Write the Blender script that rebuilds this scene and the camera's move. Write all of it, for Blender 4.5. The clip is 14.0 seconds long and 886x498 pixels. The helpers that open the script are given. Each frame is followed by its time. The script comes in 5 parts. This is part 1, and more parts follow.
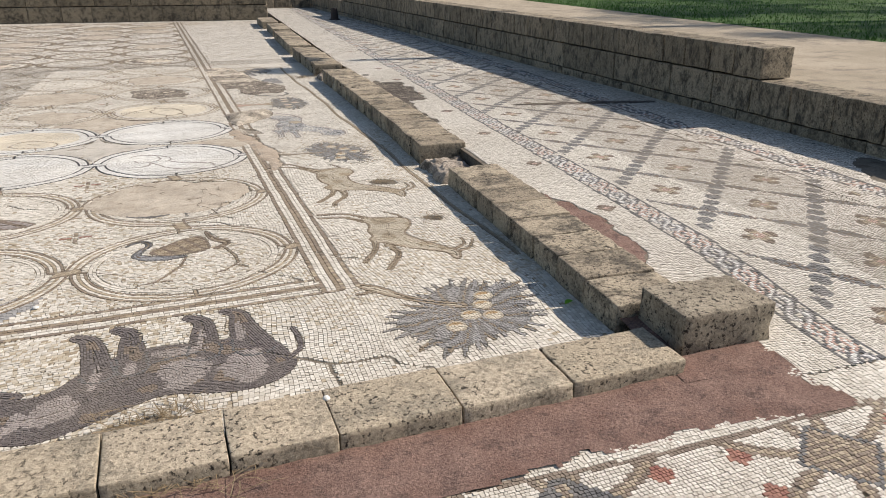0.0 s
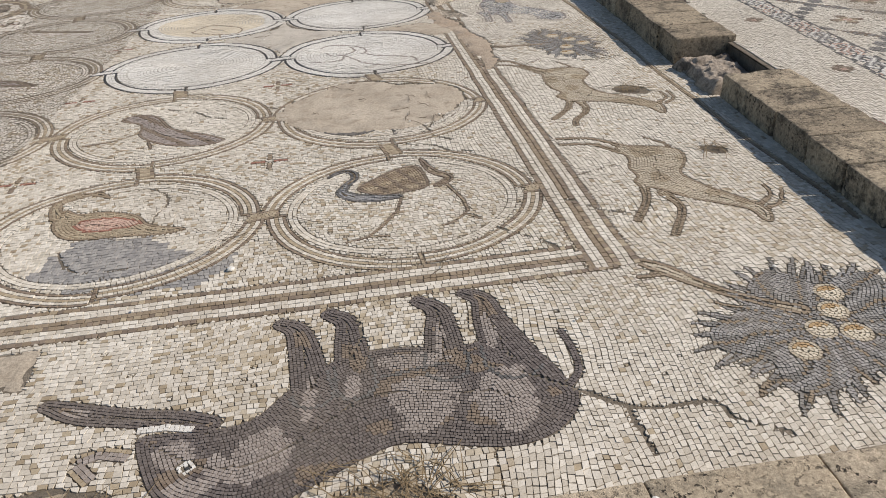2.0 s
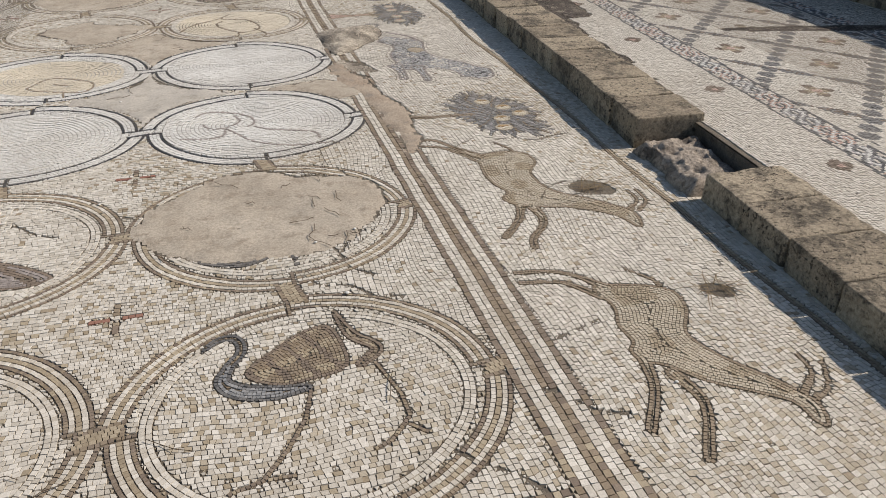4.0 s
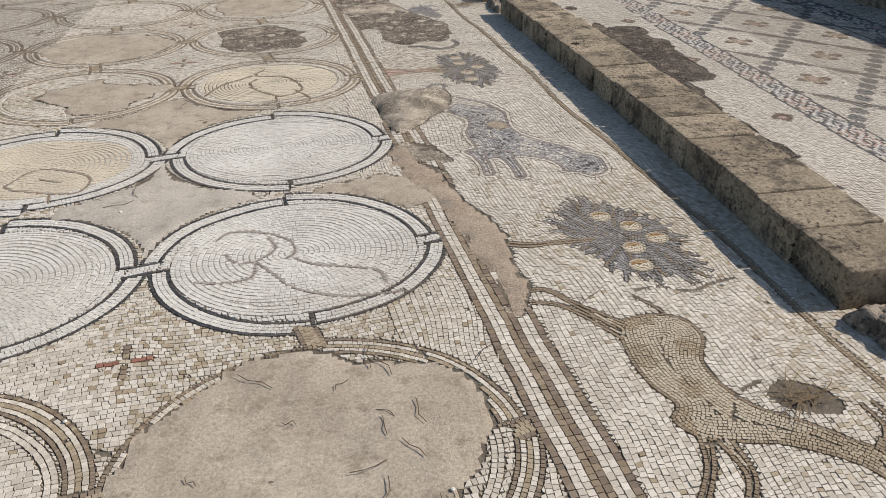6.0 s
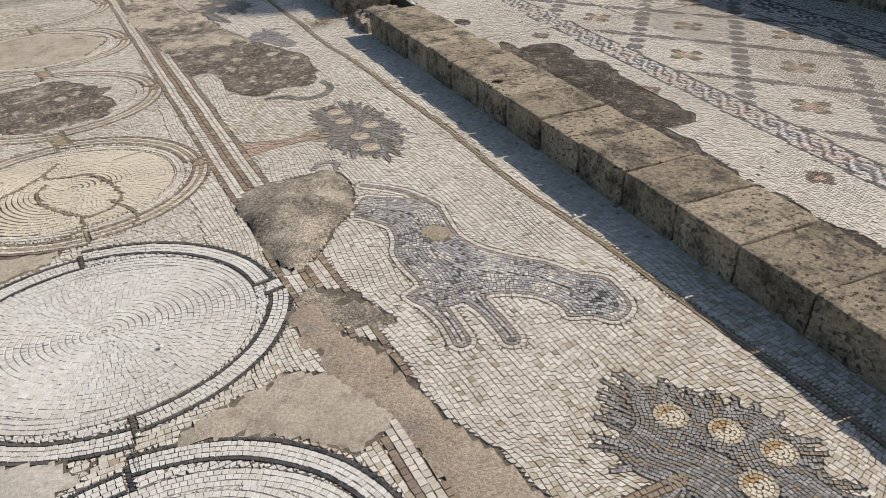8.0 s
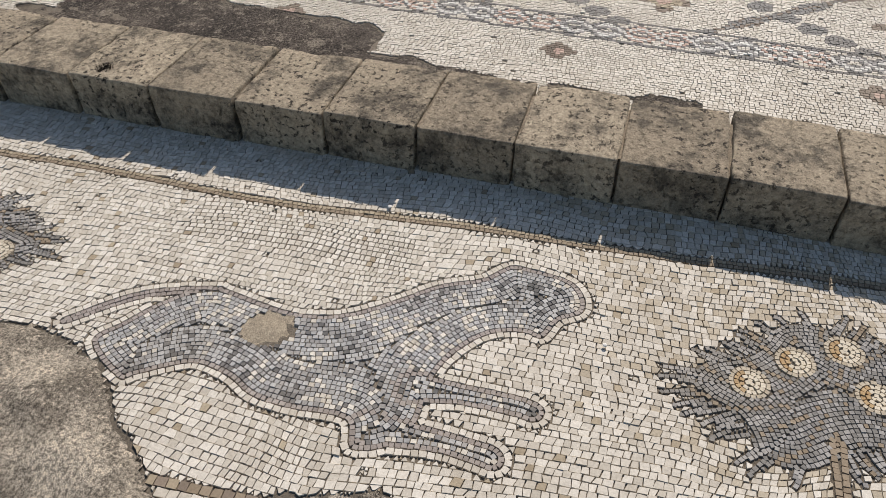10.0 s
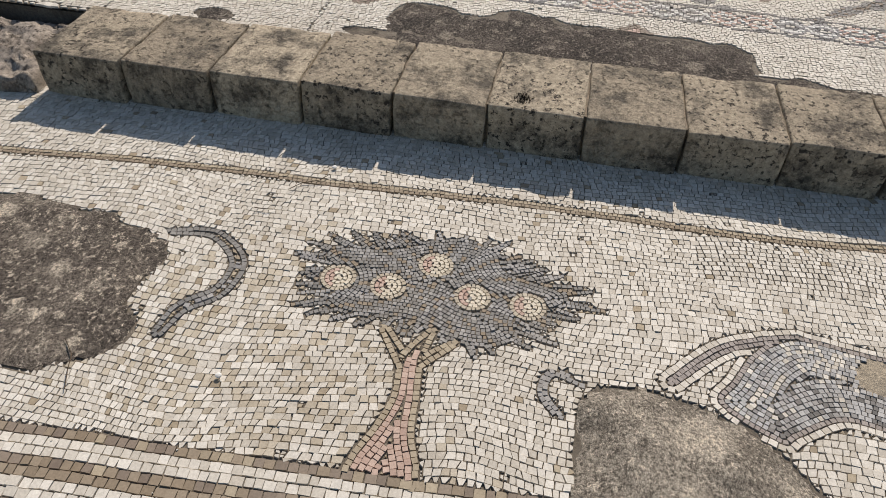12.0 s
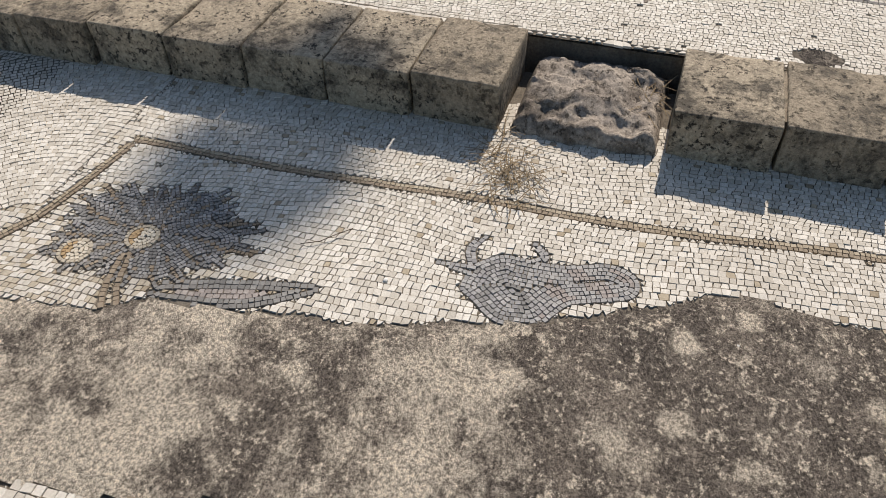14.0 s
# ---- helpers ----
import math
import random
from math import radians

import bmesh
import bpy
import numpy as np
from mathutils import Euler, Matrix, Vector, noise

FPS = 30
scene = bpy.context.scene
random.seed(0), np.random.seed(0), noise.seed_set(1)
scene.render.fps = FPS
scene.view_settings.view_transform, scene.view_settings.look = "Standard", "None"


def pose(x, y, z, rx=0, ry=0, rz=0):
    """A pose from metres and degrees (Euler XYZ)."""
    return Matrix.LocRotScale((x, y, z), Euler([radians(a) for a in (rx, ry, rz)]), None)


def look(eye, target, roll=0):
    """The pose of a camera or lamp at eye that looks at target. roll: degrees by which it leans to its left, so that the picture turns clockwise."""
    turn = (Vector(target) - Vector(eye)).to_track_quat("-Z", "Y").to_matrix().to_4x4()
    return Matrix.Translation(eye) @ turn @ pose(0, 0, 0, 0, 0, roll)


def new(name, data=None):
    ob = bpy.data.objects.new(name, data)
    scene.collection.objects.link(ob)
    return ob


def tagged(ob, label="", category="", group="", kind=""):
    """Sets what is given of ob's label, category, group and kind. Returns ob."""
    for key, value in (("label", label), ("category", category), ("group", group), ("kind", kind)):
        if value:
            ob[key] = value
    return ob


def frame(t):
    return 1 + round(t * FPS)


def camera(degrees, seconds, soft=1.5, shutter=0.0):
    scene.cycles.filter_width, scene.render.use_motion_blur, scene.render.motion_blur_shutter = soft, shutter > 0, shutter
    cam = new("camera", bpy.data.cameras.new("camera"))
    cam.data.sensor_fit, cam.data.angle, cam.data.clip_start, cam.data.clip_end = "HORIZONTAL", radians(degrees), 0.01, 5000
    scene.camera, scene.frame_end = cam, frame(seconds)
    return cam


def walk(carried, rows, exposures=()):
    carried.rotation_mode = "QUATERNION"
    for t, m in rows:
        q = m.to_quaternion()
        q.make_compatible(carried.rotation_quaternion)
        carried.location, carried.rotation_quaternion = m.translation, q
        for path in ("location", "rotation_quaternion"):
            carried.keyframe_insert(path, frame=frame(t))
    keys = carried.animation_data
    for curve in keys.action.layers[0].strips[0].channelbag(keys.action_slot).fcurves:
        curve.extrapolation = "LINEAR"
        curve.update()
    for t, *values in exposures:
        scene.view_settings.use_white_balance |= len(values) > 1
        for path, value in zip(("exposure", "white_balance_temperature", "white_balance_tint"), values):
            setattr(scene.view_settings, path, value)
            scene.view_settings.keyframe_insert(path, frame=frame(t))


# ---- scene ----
cam = camera(61.9, 14.0, soft=0.7)
PATH = [
    (0, (0.348, 0.006, 1.542), (0.901, 1.786, 0.818), -0.0),
    (0.5, (0.31, 0.298, 1.529), (0.505, 2.118, 0.722), -1.0),
    (1, (0.18, 0.572, 1.485), (0.201, 2.357, 0.584), -0.6),
    (1.5, (0.069, 0.838, 1.49), (0.101, 2.589, 0.524), -2.0),
    (2, (0.094, 1.178, 1.484), (0.204, 2.889, 0.453), -3.1),
    (2.5, (0.128, 1.444, 1.503), (0.365, 3.127, 0.45), -1.2),
    (3, (0.115, 1.765, 1.528), (0.473, 3.435, 0.486), 0.1),
    (3.2, (0.117, 1.873, 1.539), (0.506, 3.537, 0.498), 0.3),
    (5.3, (0.092, 3.248, 1.52), (0.439, 4.948, 0.524), 0.8),
    (5.5, (0.082, 3.391, 1.499), (0.403, 5.087, 0.489), 0.4),
    (6, (0.1, 3.74, 1.56), (0.404, 5.439, 0.549), -0.3),
    (6.5, (0.094, 4.12, 1.545), (0.471, 5.809, 0.543), 0.1),
    (7, (0.087, 4.531, 1.558), (0.52, 6.2, 0.544), -0.5),
    (7.5, (0.166, 4.967, 1.559), (0.647, 6.61, 0.525), -2.3),
    (8, (0.146, 5.408, 1.51), (0.828, 6.955, 0.442), -1.4),
    (8.5, (0.093, 5.84, 1.496), (0.989, 7.227, 0.367), -1.0),
    (8.7, (0.092, 6.002, 1.459), (1.047, 7.326, 0.305), -1.3),
    (10.8, (-0.111, 7.534, 1.43), (1.332, 7.596, 0.047), 2.3),
    (11, (-0.17, 7.715, 1.416), (1.281, 7.791, 0.041), 2.2),
    (11.5, (-0.258, 8.157, 1.442), (1.212, 8.292, 0.093), 2.8),
    (11.7, (-0.259, 8.327, 1.434), (1.21, 8.502, 0.088), 3.3),
    (12, (-0.198, 8.617, 1.423), (1.263, 8.86, 0.079), 2.8),
    (12.5, (-0.193, 9.078, 1.421), (1.232, 9.385, 0.052), 1.2),
    (13, (-0.204, 9.531, 1.463), (1.189, 9.907, 0.079), -0.6),
    (13.5, (-0.137, 10.055, 1.48), (1.216, 10.487, 0.072), -1.0),
    (14, (-0.131, 10.506, 1.438), (1.211, 10.957, 0.025), -1.1),
]
walk(cam, [(t, look(eye, target, roll)) for t, eye, target, roll in PATH], [(0.0, 0.28), (0.8, 0.12), (1.5, -0.02), (2.5, -0.12), (6.0, -0.15), (8.5, -0.1), (11.0, -0.03), (12.5, -0.03), (14.0, 0.12)])

# ---- light ----
SUN_UP, SHADE = 38.0, Vector((-1.0, 0.04, 0.0)).normalized()
sun_way = Vector((-SHADE.x * math.cos(radians(SUN_UP)), -SHADE.y * math.cos(radians(SUN_UP)), math.sin(radians(SUN_UP))))
world = bpy.data.worlds.new("sky")
scene.world = world
world.use_nodes = True
sky = world.node_tree.nodes.new("ShaderNodeTexSky")
sky.sky_type, sky.sun_disc = "NISHITA", False
sky.sun_elevation, sky.sun_rotation = radians(SUN_UP), math.atan2(sun_way.x, sun_way.y)
world.node_tree.links.new(sky.outputs[0], world.node_tree.nodes["Background"].inputs[0])
world.node_tree.nodes["Background"].inputs[1].default_value = 0.10
sun = new("sun", bpy.data.lights.new("sun", "SUN"))
sun.data.energy, sun.data.angle, sun.data.color = 5.0, radians(0.6), (1.0, 0.918, 0.845)
sun.matrix_world = look(sun_way * 40, (0, 0, 0))

# ---- materials ----
def shader(name):
    m = bpy.data.materials.new(name)
    m.use_nodes = True
    return m, m.node_tree.nodes, m.node_tree.links, m.node_tree.nodes["Principled BSDF"]


def tex(N, L, scale, detail=4.0, rough=0.6, coord="Object"):
    co = N.new("ShaderNodeTexCoord")
    n = N.new("ShaderNodeTexNoise")
    n.inputs["Scale"].default_value, n.inputs["Detail"].default_value, n.inputs["Roughness"].default_value = scale, detail, rough
    L.new(co.outputs[coord], n.inputs["Vector"])
    return n


def ramp(N, L, src, lo, hi, a=(0, 0, 0, 1), b=(1, 1, 1, 1)):
    r = N.new("ShaderNodeValToRGB")
    r.color_ramp.elements[0].position, r.color_ramp.elements[1].position = lo, hi
    r.color_ramp.elements[0].color, r.color_ramp.elements[1].color = a, b
    L.new(src, r.inputs[0])
    return r.outputs[0]


def mix(N, L, fac, a, b, kind="MIX"):
    m = N.new("ShaderNodeMix")
    m.data_type, m.blend_type = "RGBA", kind
    for sock, v in ((m.inputs[0], fac), (m.inputs[6], a), (m.inputs[7], b)):
        if hasattr(v, "node"):
            L.new(v, sock)
        else:
            sock.default_value = v if isinstance(v, float) else (*v, 1.0)
    return m.outputs[2]


def bump(N, L, src, bsdf, strength, dist):
    b = N.new("ShaderNodeBump")
    b.inputs["Strength"].default_value, b.inputs["Distance"].default_value = strength, dist
    L.new(src, b.inputs["Height"])
    L.new(b.outputs[0], bsdf.inputs["Normal"])


def tessera_material(name, dark, light, dirt=0.32, by_object=False):
    """Cut stone: each cube its own shade, with dust and stains over many cubes."""
    m, N, L, P = shader(name)
    if by_object:
        rnd = N.new("ShaderNodeObjectInfo").outputs["Random"]
    else:
        rnd = N.new("ShaderNodeNewGeometry").outputs["Random Per Island"]
    col = mix(N, L, rnd, dark, light)
    stain = ramp(N, L, tex(N, L, 1.3, 6, 0.65).outputs[0], 0.42, 0.72)
    lf = N.new("ShaderNodeMath")
    lf.operation, lf.inputs[1].default_value = "MULTIPLY", dirt
    L.new(stain, lf.inputs[0])
    if not by_object:
        col = mix(N, L, lf.outputs[0], col, (0.36, 0.30, 0.22))
    grain = tex(N, L, 160, 3, 0.7)
    g = ramp(N, L, grain.outputs[0], 0.3, 0.75, (0.78, 0.77, 0.75, 1), (1.05, 1.05, 1.05, 1))
    col = mix(N, L, 1.0, col, g, "MULTIPLY")
    L.new(col, P.inputs["Base Color"])
    P.inputs["Roughness"].default_value = 0.78
    P.inputs["Specular IOR Level"].default_value = 0.3
    bump(N, L, grain.outputs[0], P, 0.35, 0.002)
    return m


PALETTE = {
    "cream": ((0.55, 0.495, 0.405), (0.79, 0.735, 0.635)),
    "white": ((0.66, 0.63, 0.57), (0.79, 0.77, 0.71)),
    "sand": ((0.46, 0.39, 0.285), (0.59, 0.515, 0.395)),
    "grey": ((0.26, 0.25, 0.24), (0.42, 0.40, 0.37)),
    "slate": ((0.10, 0.098, 0.095), (0.20, 0.19, 0.18)),
    "black": ((0.035, 0.037, 0.04), (0.09, 0.09, 0.095)),
    "violet": ((0.115, 0.096, 0.088), (0.20, 0.172, 0.158)),
    "mauve": ((0.28, 0.24, 0.212), (0.41, 0.36, 0.322)),
    "brown": ((0.19, 0.145, 0.108), (0.28, 0.22, 0.165)),
    "ochre": ((0.40, 0.25, 0.11), (0.54, 0.38, 0.20)),
    "tan": ((0.34, 0.27, 0.18), (0.48, 0.40, 0.28)),
    "red": ((0.26, 0.11, 0.08), (0.40, 0.20, 0.14)),
    "pink": ((0.48, 0.32, 0.25), (0.62, 0.45, 0.36)),
    "blue": ((0.21, 0.21, 0.21), (0.38, 0.375, 0.365)),
    "leaf": ((0.185, 0.175, 0.16), (0.285, 0.272, 0.25)),
    "umber": ((0.25, 0.19, 0.125), (0.34, 0.27, 0.19)),
    "silver": ((0.36, 0.355, 0.343), (0.53, 0.518, 0.492)),
    "ivory": ((0.66, 0.58, 0.44), (0.75, 0.67, 0.53)),
}
STONES = list(PALETTE)
CODE = {n: i for i, n in enumerate(STONES)}
stone_mats = [tessera_material("tessera_" + n, *PALETTE[n]) for n in STONES]
single_mats = [tessera_material("single_tessera_" + n, *PALETTE[n], by_object=True) for n in STONES]


def earth_material(name, a, b, c, scale=3.0, bumps=0.6, dist=0.01, spots=None, rough=0.95):
    """Mortar, plaster, soil: two tones in patches, a third as blotches, gritty."""
    m, N, L, P = shader(name)
    big = tex(N, L, scale, 8, 0.68)
    col = mix(N, L, ramp(N, L, big.outputs[0], 0.38, 0.62), a, b)
    blot = tex(N, L, scale * 3.7, 6, 0.7)
    col = mix(N, L, ramp(N, L, blot.outputs[0], 0.52, 0.64), col, c)
    if spots:
        v = N.new("ShaderNodeTexVoronoi")
        v.inputs["Scale"].default_value, v.inputs["Randomness"].default_value = scale * 4.0, 1.0
        co = N.new("ShaderNodeTexCoord")
        warp = tex(N, L, 9, 4, 0.6)
        add = N.new("ShaderNodeVectorMath")
        add.operation = "MULTIPLY_ADD"
        L.new(warp.outputs["Color"], add.inputs[0])
        add.inputs[1].default_value = (0.12, 0.12, 0.12)
        L.new(co.outputs["Object"], add.inputs[2])
        L.new(add.outputs[0], v.inputs["Vector"])
        col = mix(N, L, ramp(N, L, v.outputs["Distance"], 0.12, 0.34, (0.85, 0.85, 0.85, 1), (0, 0, 0, 1)), col, spots)
    grit = tex(N, L, 95, 5, 0.8)
    col = mix(N, L, 1.0, col, ramp(N, L, grit.outputs[0], 0.36, 0.64, (1 - 0.55 * bumps, 1 - 0.56 * bumps, 1 - 0.57 * bumps, 1), (1.25, 1.23, 1.2, 1)), "MULTIPLY")
    L.new(col, P.inputs["Base Color"])
    P.inputs["Roughness"].default_value = rough
    P.inputs["Specular IOR Level"].default_value = 0.2
    bump(N, L, grit.outputs[0], P, bumps, dist)
    return m


def block_material(name, a, b, lichen, pits=1.0):
    """Weathered sandstone: each block its own tone, dark lichen in patches, porous."""
    m, N, L, P = shader(name)
    rnd = N.new("ShaderNodeObjectInfo").outputs["Random"]
    col = mix(N, L, rnd, a, b)
    co = N.new("ShaderNodeTexCoord")
    off = N.new("ShaderNodeVectorMath")
    off.operation = "MULTIPLY_ADD"
    loc = N.new("ShaderNodeObjectInfo").outputs["Location"]
    L.new(loc, off.inputs[0])
    off.inputs[1].default_value = (3.1, 3.1, 3.1)
    L.new(co.outputs["Object"], off.inputs[2])

    def n_at(scale, detail, rough):
        n = N.new("ShaderNodeTexNoise")
        n.inputs["Scale"].default_value, n.inputs["Detail"].default_value, n.inputs["Roughness"].default_value = scale, detail, rough
        L.new(off.outputs[0], n.inputs["Vector"])
        return n.outputs[0]
    col = mix(N, L, ramp(N, L, n_at(6, 10, 0.78), 0.47, 0.60), col, lichen)
    grain = n_at(70, 6, 0.75)
    col = mix(N, L, 1.0, col, ramp(N, L, grain, 0.34, 0.66, (0.55, 0.53, 0.5, 1), (1.2, 1.18, 1.14, 1)), "MULTIPLY")
    pit = n_at(46, 5, 0.75)
    pm = ramp(N, L, pit, 0.36, 0.44)
    gate = N.new("ShaderNodeMath")
    gate.operation = "MULTIPLY"
    some = N.new("ShaderNodeMath")
    some.operation, some.inputs[1].default_value = "MULTIPLY", pits
    L.new(ramp(N, L, n_at(2.2, 2, 0.5), 0.36, 0.54), some.inputs[0])
    L.new(some.outputs[0], gate.inputs[1])
    L.new(ramp(N, L, pit, 0.40, 0.45, (1, 1, 1, 1), (0, 0, 0, 1)), gate.inputs[0])
    # pits are also coloured near black, painting in the shade of each recess
    col = mix(N, L, gate.outputs[0], col, (0.06, 0.05, 0.04))
    L.new(col, P.inputs["Base Color"])
    P.inputs["Roughness"].default_value = 0.92
    P.inputs["Specular IOR Level"].default_value = 0.2
    h = N.new("ShaderNodeMath")
    h.operation = "ADD"
    L.new(pm, h.inputs[0])
    L.new(grain, h.inputs[1])
    bump(N, L, h.outputs[0], P, 0.8, 0.008)
    return m


mortar_mat = earth_material("lime_mortar_bed", (0.15, 0.127, 0.098), (0.22, 0.188, 0.146), (0.11, 0.092, 0.07), 2.0)
plaster_mat = earth_material("grey_lime_plaster", (0.39, 0.335, 0.262), (0.48, 0.42, 0.335), (0.32, 0.27, 0.207), 3.0, 0.5, 0.006)


pale_plaster_mat = earth_material("pale_lime_plaster", (0.43, 0.395, 0.335), (0.50, 0.46, 0.395), (0.37, 0.335, 0.28), 3.0, 0.4, 0.005)


def cement_material(name, dark, mid, pale, scale, cover, pale_end=None):
    """Old cement: dark crust broken by pale lichen blotches and speckle at three sizes."""
    m, N, L, P = shader(name)
    col = mix(N, L, ramp(N, L, tex(N, L, scale * 2.2, 8, 0.7).outputs[0], 0.44, 0.58), dark, mid)
    wide = tex(N, L, scale, 9, 0.75).outputs[0]
    if pale_end:
        xyz = N.new("ShaderNodeSeparateXYZ")
        L.new(N.new("ShaderNodeTexCoord").outputs["Object"], xyz.inputs[0])
        far = N.new("ShaderNodeMapRange")
        far.inputs["From Min"].default_value, far.inputs["From Max"].default_value = pale_end
        far.inputs["To Min"].default_value, far.inputs["To Max"].default_value = 0.0, 0.125
        L.new(xyz.outputs["Y"], far.inputs["Value"])
        add = N.new("ShaderNodeMath")
        L.new(wide, add.inputs[0])
        L.new(far.outputs[0], add.inputs[1])
        wide = add.outputs[0]
    col = mix(N, L, ramp(N, L, wide, cover, cover + 0.09), col, pale)
    cells = N.new("ShaderNodeTexVoronoi")
    cells.inputs["Scale"].default_value = scale * 3.2
    warp = N.new("ShaderNodeVectorMath")
    warp.operation, warp.inputs[1].default_value = "MULTIPLY_ADD", (0.07, 0.07, 0.07)
    L.new(tex(N, L, 16, 4, 0.7).outputs["Color"], warp.inputs[0])
    L.new(N.new("ShaderNodeTexCoord").outputs["Object"], warp.inputs[2])
    L.new(warp.outputs[0], cells.inputs["Vector"])
    some = N.new("ShaderNodeMath")
    some.operation = "MULTIPLY"
    L.new(ramp(N, L, cells.outputs["Distance"], 0.20, 0.32, (1, 1, 1, 1), (0, 0, 0, 1)), some.inputs[0])
    L.new(ramp(N, L, cells.outputs["Color"], 0.35, 0.75), some.inputs[1])
    col = mix(N, L, some.outputs[0], col, pale)
    col = mix(N, L, ramp(N, L, tex(N, L, scale * 7, 7, 0.75).outputs[0], 0.56, 0.60), col, pale)
    col = mix(N, L, ramp(N, L, tex(N, L, scale * 26, 5, 0.8).outputs[0], 0.55, 0.62), col, pale)
    grit = tex(N, L, 120, 5, 0.85)
    col = mix(N, L, 1.0, col, ramp(N, L, grit.outputs[0], 0.42, 0.58, (0.36, 0.35, 0.34, 1), (1.42, 1.4, 1.36, 1)), "MULTIPLY")
    L.new(col, P.inputs["Base Color"])
    P.inputs["Roughness"].default_value = 0.95
    P.inputs["Specular IOR Level"].default_value = 0.15
    bump(N, L, grit.outputs[0], P, 1.0, 0.012)
    return m


dark_plaster_mat = cement_material("lichened_grey_cement", (0.125, 0.106, 0.088), (0.235, 0.20, 0.163), (0.60, 0.525, 0.42), 2.2, 0.56, (10.3, 11.1))
black_cement_mat = cement_material("dark_mottled_cement", (0.075, 0.064, 0.055), (0.13, 0.11, 0.092), (0.27, 0.235, 0.19), 2.4, 0.60)
mound_mat = cement_material("gritty_cement", (0.24, 0.21, 0.17), (0.42, 0.37, 0.30), (0.60, 0.53, 0.43), 4.0, 0.50)
pink_plaster_mat = earth_material("pinkish_mortar", (0.40, 0.32, 0.24), (0.47, 0.39, 0.30), (0.36, 0.31, 0.25), 3.0, 0.8, 0.008)
red_mortar_mat = earth_material("red_crushed_brick_mortar", (0.205, 0.125, 0.098), (0.27, 0.178, 0.143), (0.165, 0.11, 0.09), 4.0, 0.9, 0.008)
soil_mat = earth_material("dry_soil", (0.36, 0.29, 0.20), (0.45, 0.38, 0.28), (0.26, 0.21, 0.15), 1.2)
sill_mat = earth_material("pale_paving", (0.32, 0.27, 0.195), (0.42, 0.355, 0.265), (0.25, 0.21, 0.16), 0.8)
grass_ground_mat = earth_material("lawn_soil", (0.035, 0.075, 0.015), (0.06, 0.12, 0.025), (0.05, 0.07, 0.02), 2.0)
joint_mat = earth_material("sandy_joint_mortar", (0.24, 0.20, 0.15), (0.32, 0.27, 0.20), (0.19, 0.16, 0.12), 5.0)
kerb_mat = block_material("kerb_sandstone", (0.34, 0.285, 0.21), (0.50, 0.425, 0.315), (0.12, 0.104, 0.081))
slab_mat = block_material("edging_sandstone", (0.46, 0.385, 0.28), (0.55, 0.465, 0.35), (0.31, 0.27, 0.205), 1.0)
wall_mat = block_material("wall_sandstone", (0.26, 0.22, 0.16), (0.38, 0.32, 0.235), (0.10, 0.088, 0.07))
rubble_mat = block_material("rubble_stone", (0.37, 0.32, 0.265), (0.42, 0.365, 0.305), (0.16, 0.135, 0.11), 0.8)
bark_mat = earth_material("bark", (0.10, 0.07, 0.045), (0.16, 0.12, 0.08), (0.07, 0.05, 0.035), 6)
leaf_mat = earth_material("foliage", (0.035, 0.07, 0.02), (0.06, 0.11, 0.03), (0.05, 0.085, 0.025), 6)
blade_mat = earth_material("grass_blades", (0.03, 0.085, 0.012), (0.06, 0.15, 0.025), (0.05, 0.10, 0.02), 5)
straw_mat = earth_material("dry_straw", (0.22, 0.16, 0.09), (0.30, 0.23, 0.14), (0.15, 0.11, 0.07), 8)
bollard_mat = earth_material("dark_metal", (0.03, 0.025, 0.025), (0.04, 0.033, 0.03), (0.05, 0.035, 0.03), 8, 0.2, 0.002, rough=0.6)

# ---- helpers ----
def link_mesh(name, verts, faces, mats, parent=None, mat_index=None, smooth=False):
    me = bpy.data.meshes.new(name)
    verts = np.asarray(verts, np.float32)
    faces = np.asarray(faces, np.int32)
    n, k = faces.shape
    me.vertices.add(len(verts))
    me.vertices.foreach_set("co", verts.ravel())
    me.loops.add(n * k)
    me.loops.foreach_set("vertex_index", faces.ravel())
    me.polygons.add(n)
    me.polygons.foreach_set("loop_start", np.arange(0, n * k, k, dtype=np.int32))
    for m in mats:
        me.materials.append(m)
    if mat_index is not None:
        me.polygons.foreach_set("material_index", np.asarray(mat_index, np.int32))
    me.polygons.foreach_set("use_smooth", np.full(n, smooth, bool))
    me.update(calc_edges=True)
    ob = new(name, me)
    ob.parent = parent
    return ob


def part(name, bm, material, parent, label=""):
    me = bpy.data.meshes.new(name)
    bm.to_mesh(me)
    bm.free()
    me.materials.append(material)
    ob = new(name, me)
    ob.parent = parent
    return tagged(ob, label)


def value_noise(x, y, scale, seed=0):
    """Smooth noise between -1 and 1 on arrays."""
    rng = np.random.default_rng(seed)
    table = rng.uniform(-1, 1, (256, 256))
    u, v = np.asarray(x) * scale, np.asarray(y) * scale
    i, j = np.floor(u).astype(int), np.floor(v).astype(int)
    a, b = u - i, v - j
    a, b = a * a * (3 - 2 * a), b * b * (3 - 2 * b)
    t = lambda p, q: table[p % 256, q % 256]
    return (t(i, j) * (1 - a) + t(i + 1, j) * a) * (1 - b) + (t(i, j + 1) * (1 - a) + t(i + 1, j + 1) * a) * b


def fbm(x, y, scale, seed=0, octaves=4):
    return sum(value_noise(x, y, scale * 2 ** k, seed + k) * 0.5 ** k for k in range(octaves))


def left_z(x, y):
    return 0.006 * value_noise(x, y, 0.9, 5) + 0.0025 * value_noise(x, y, 4.0, 6)


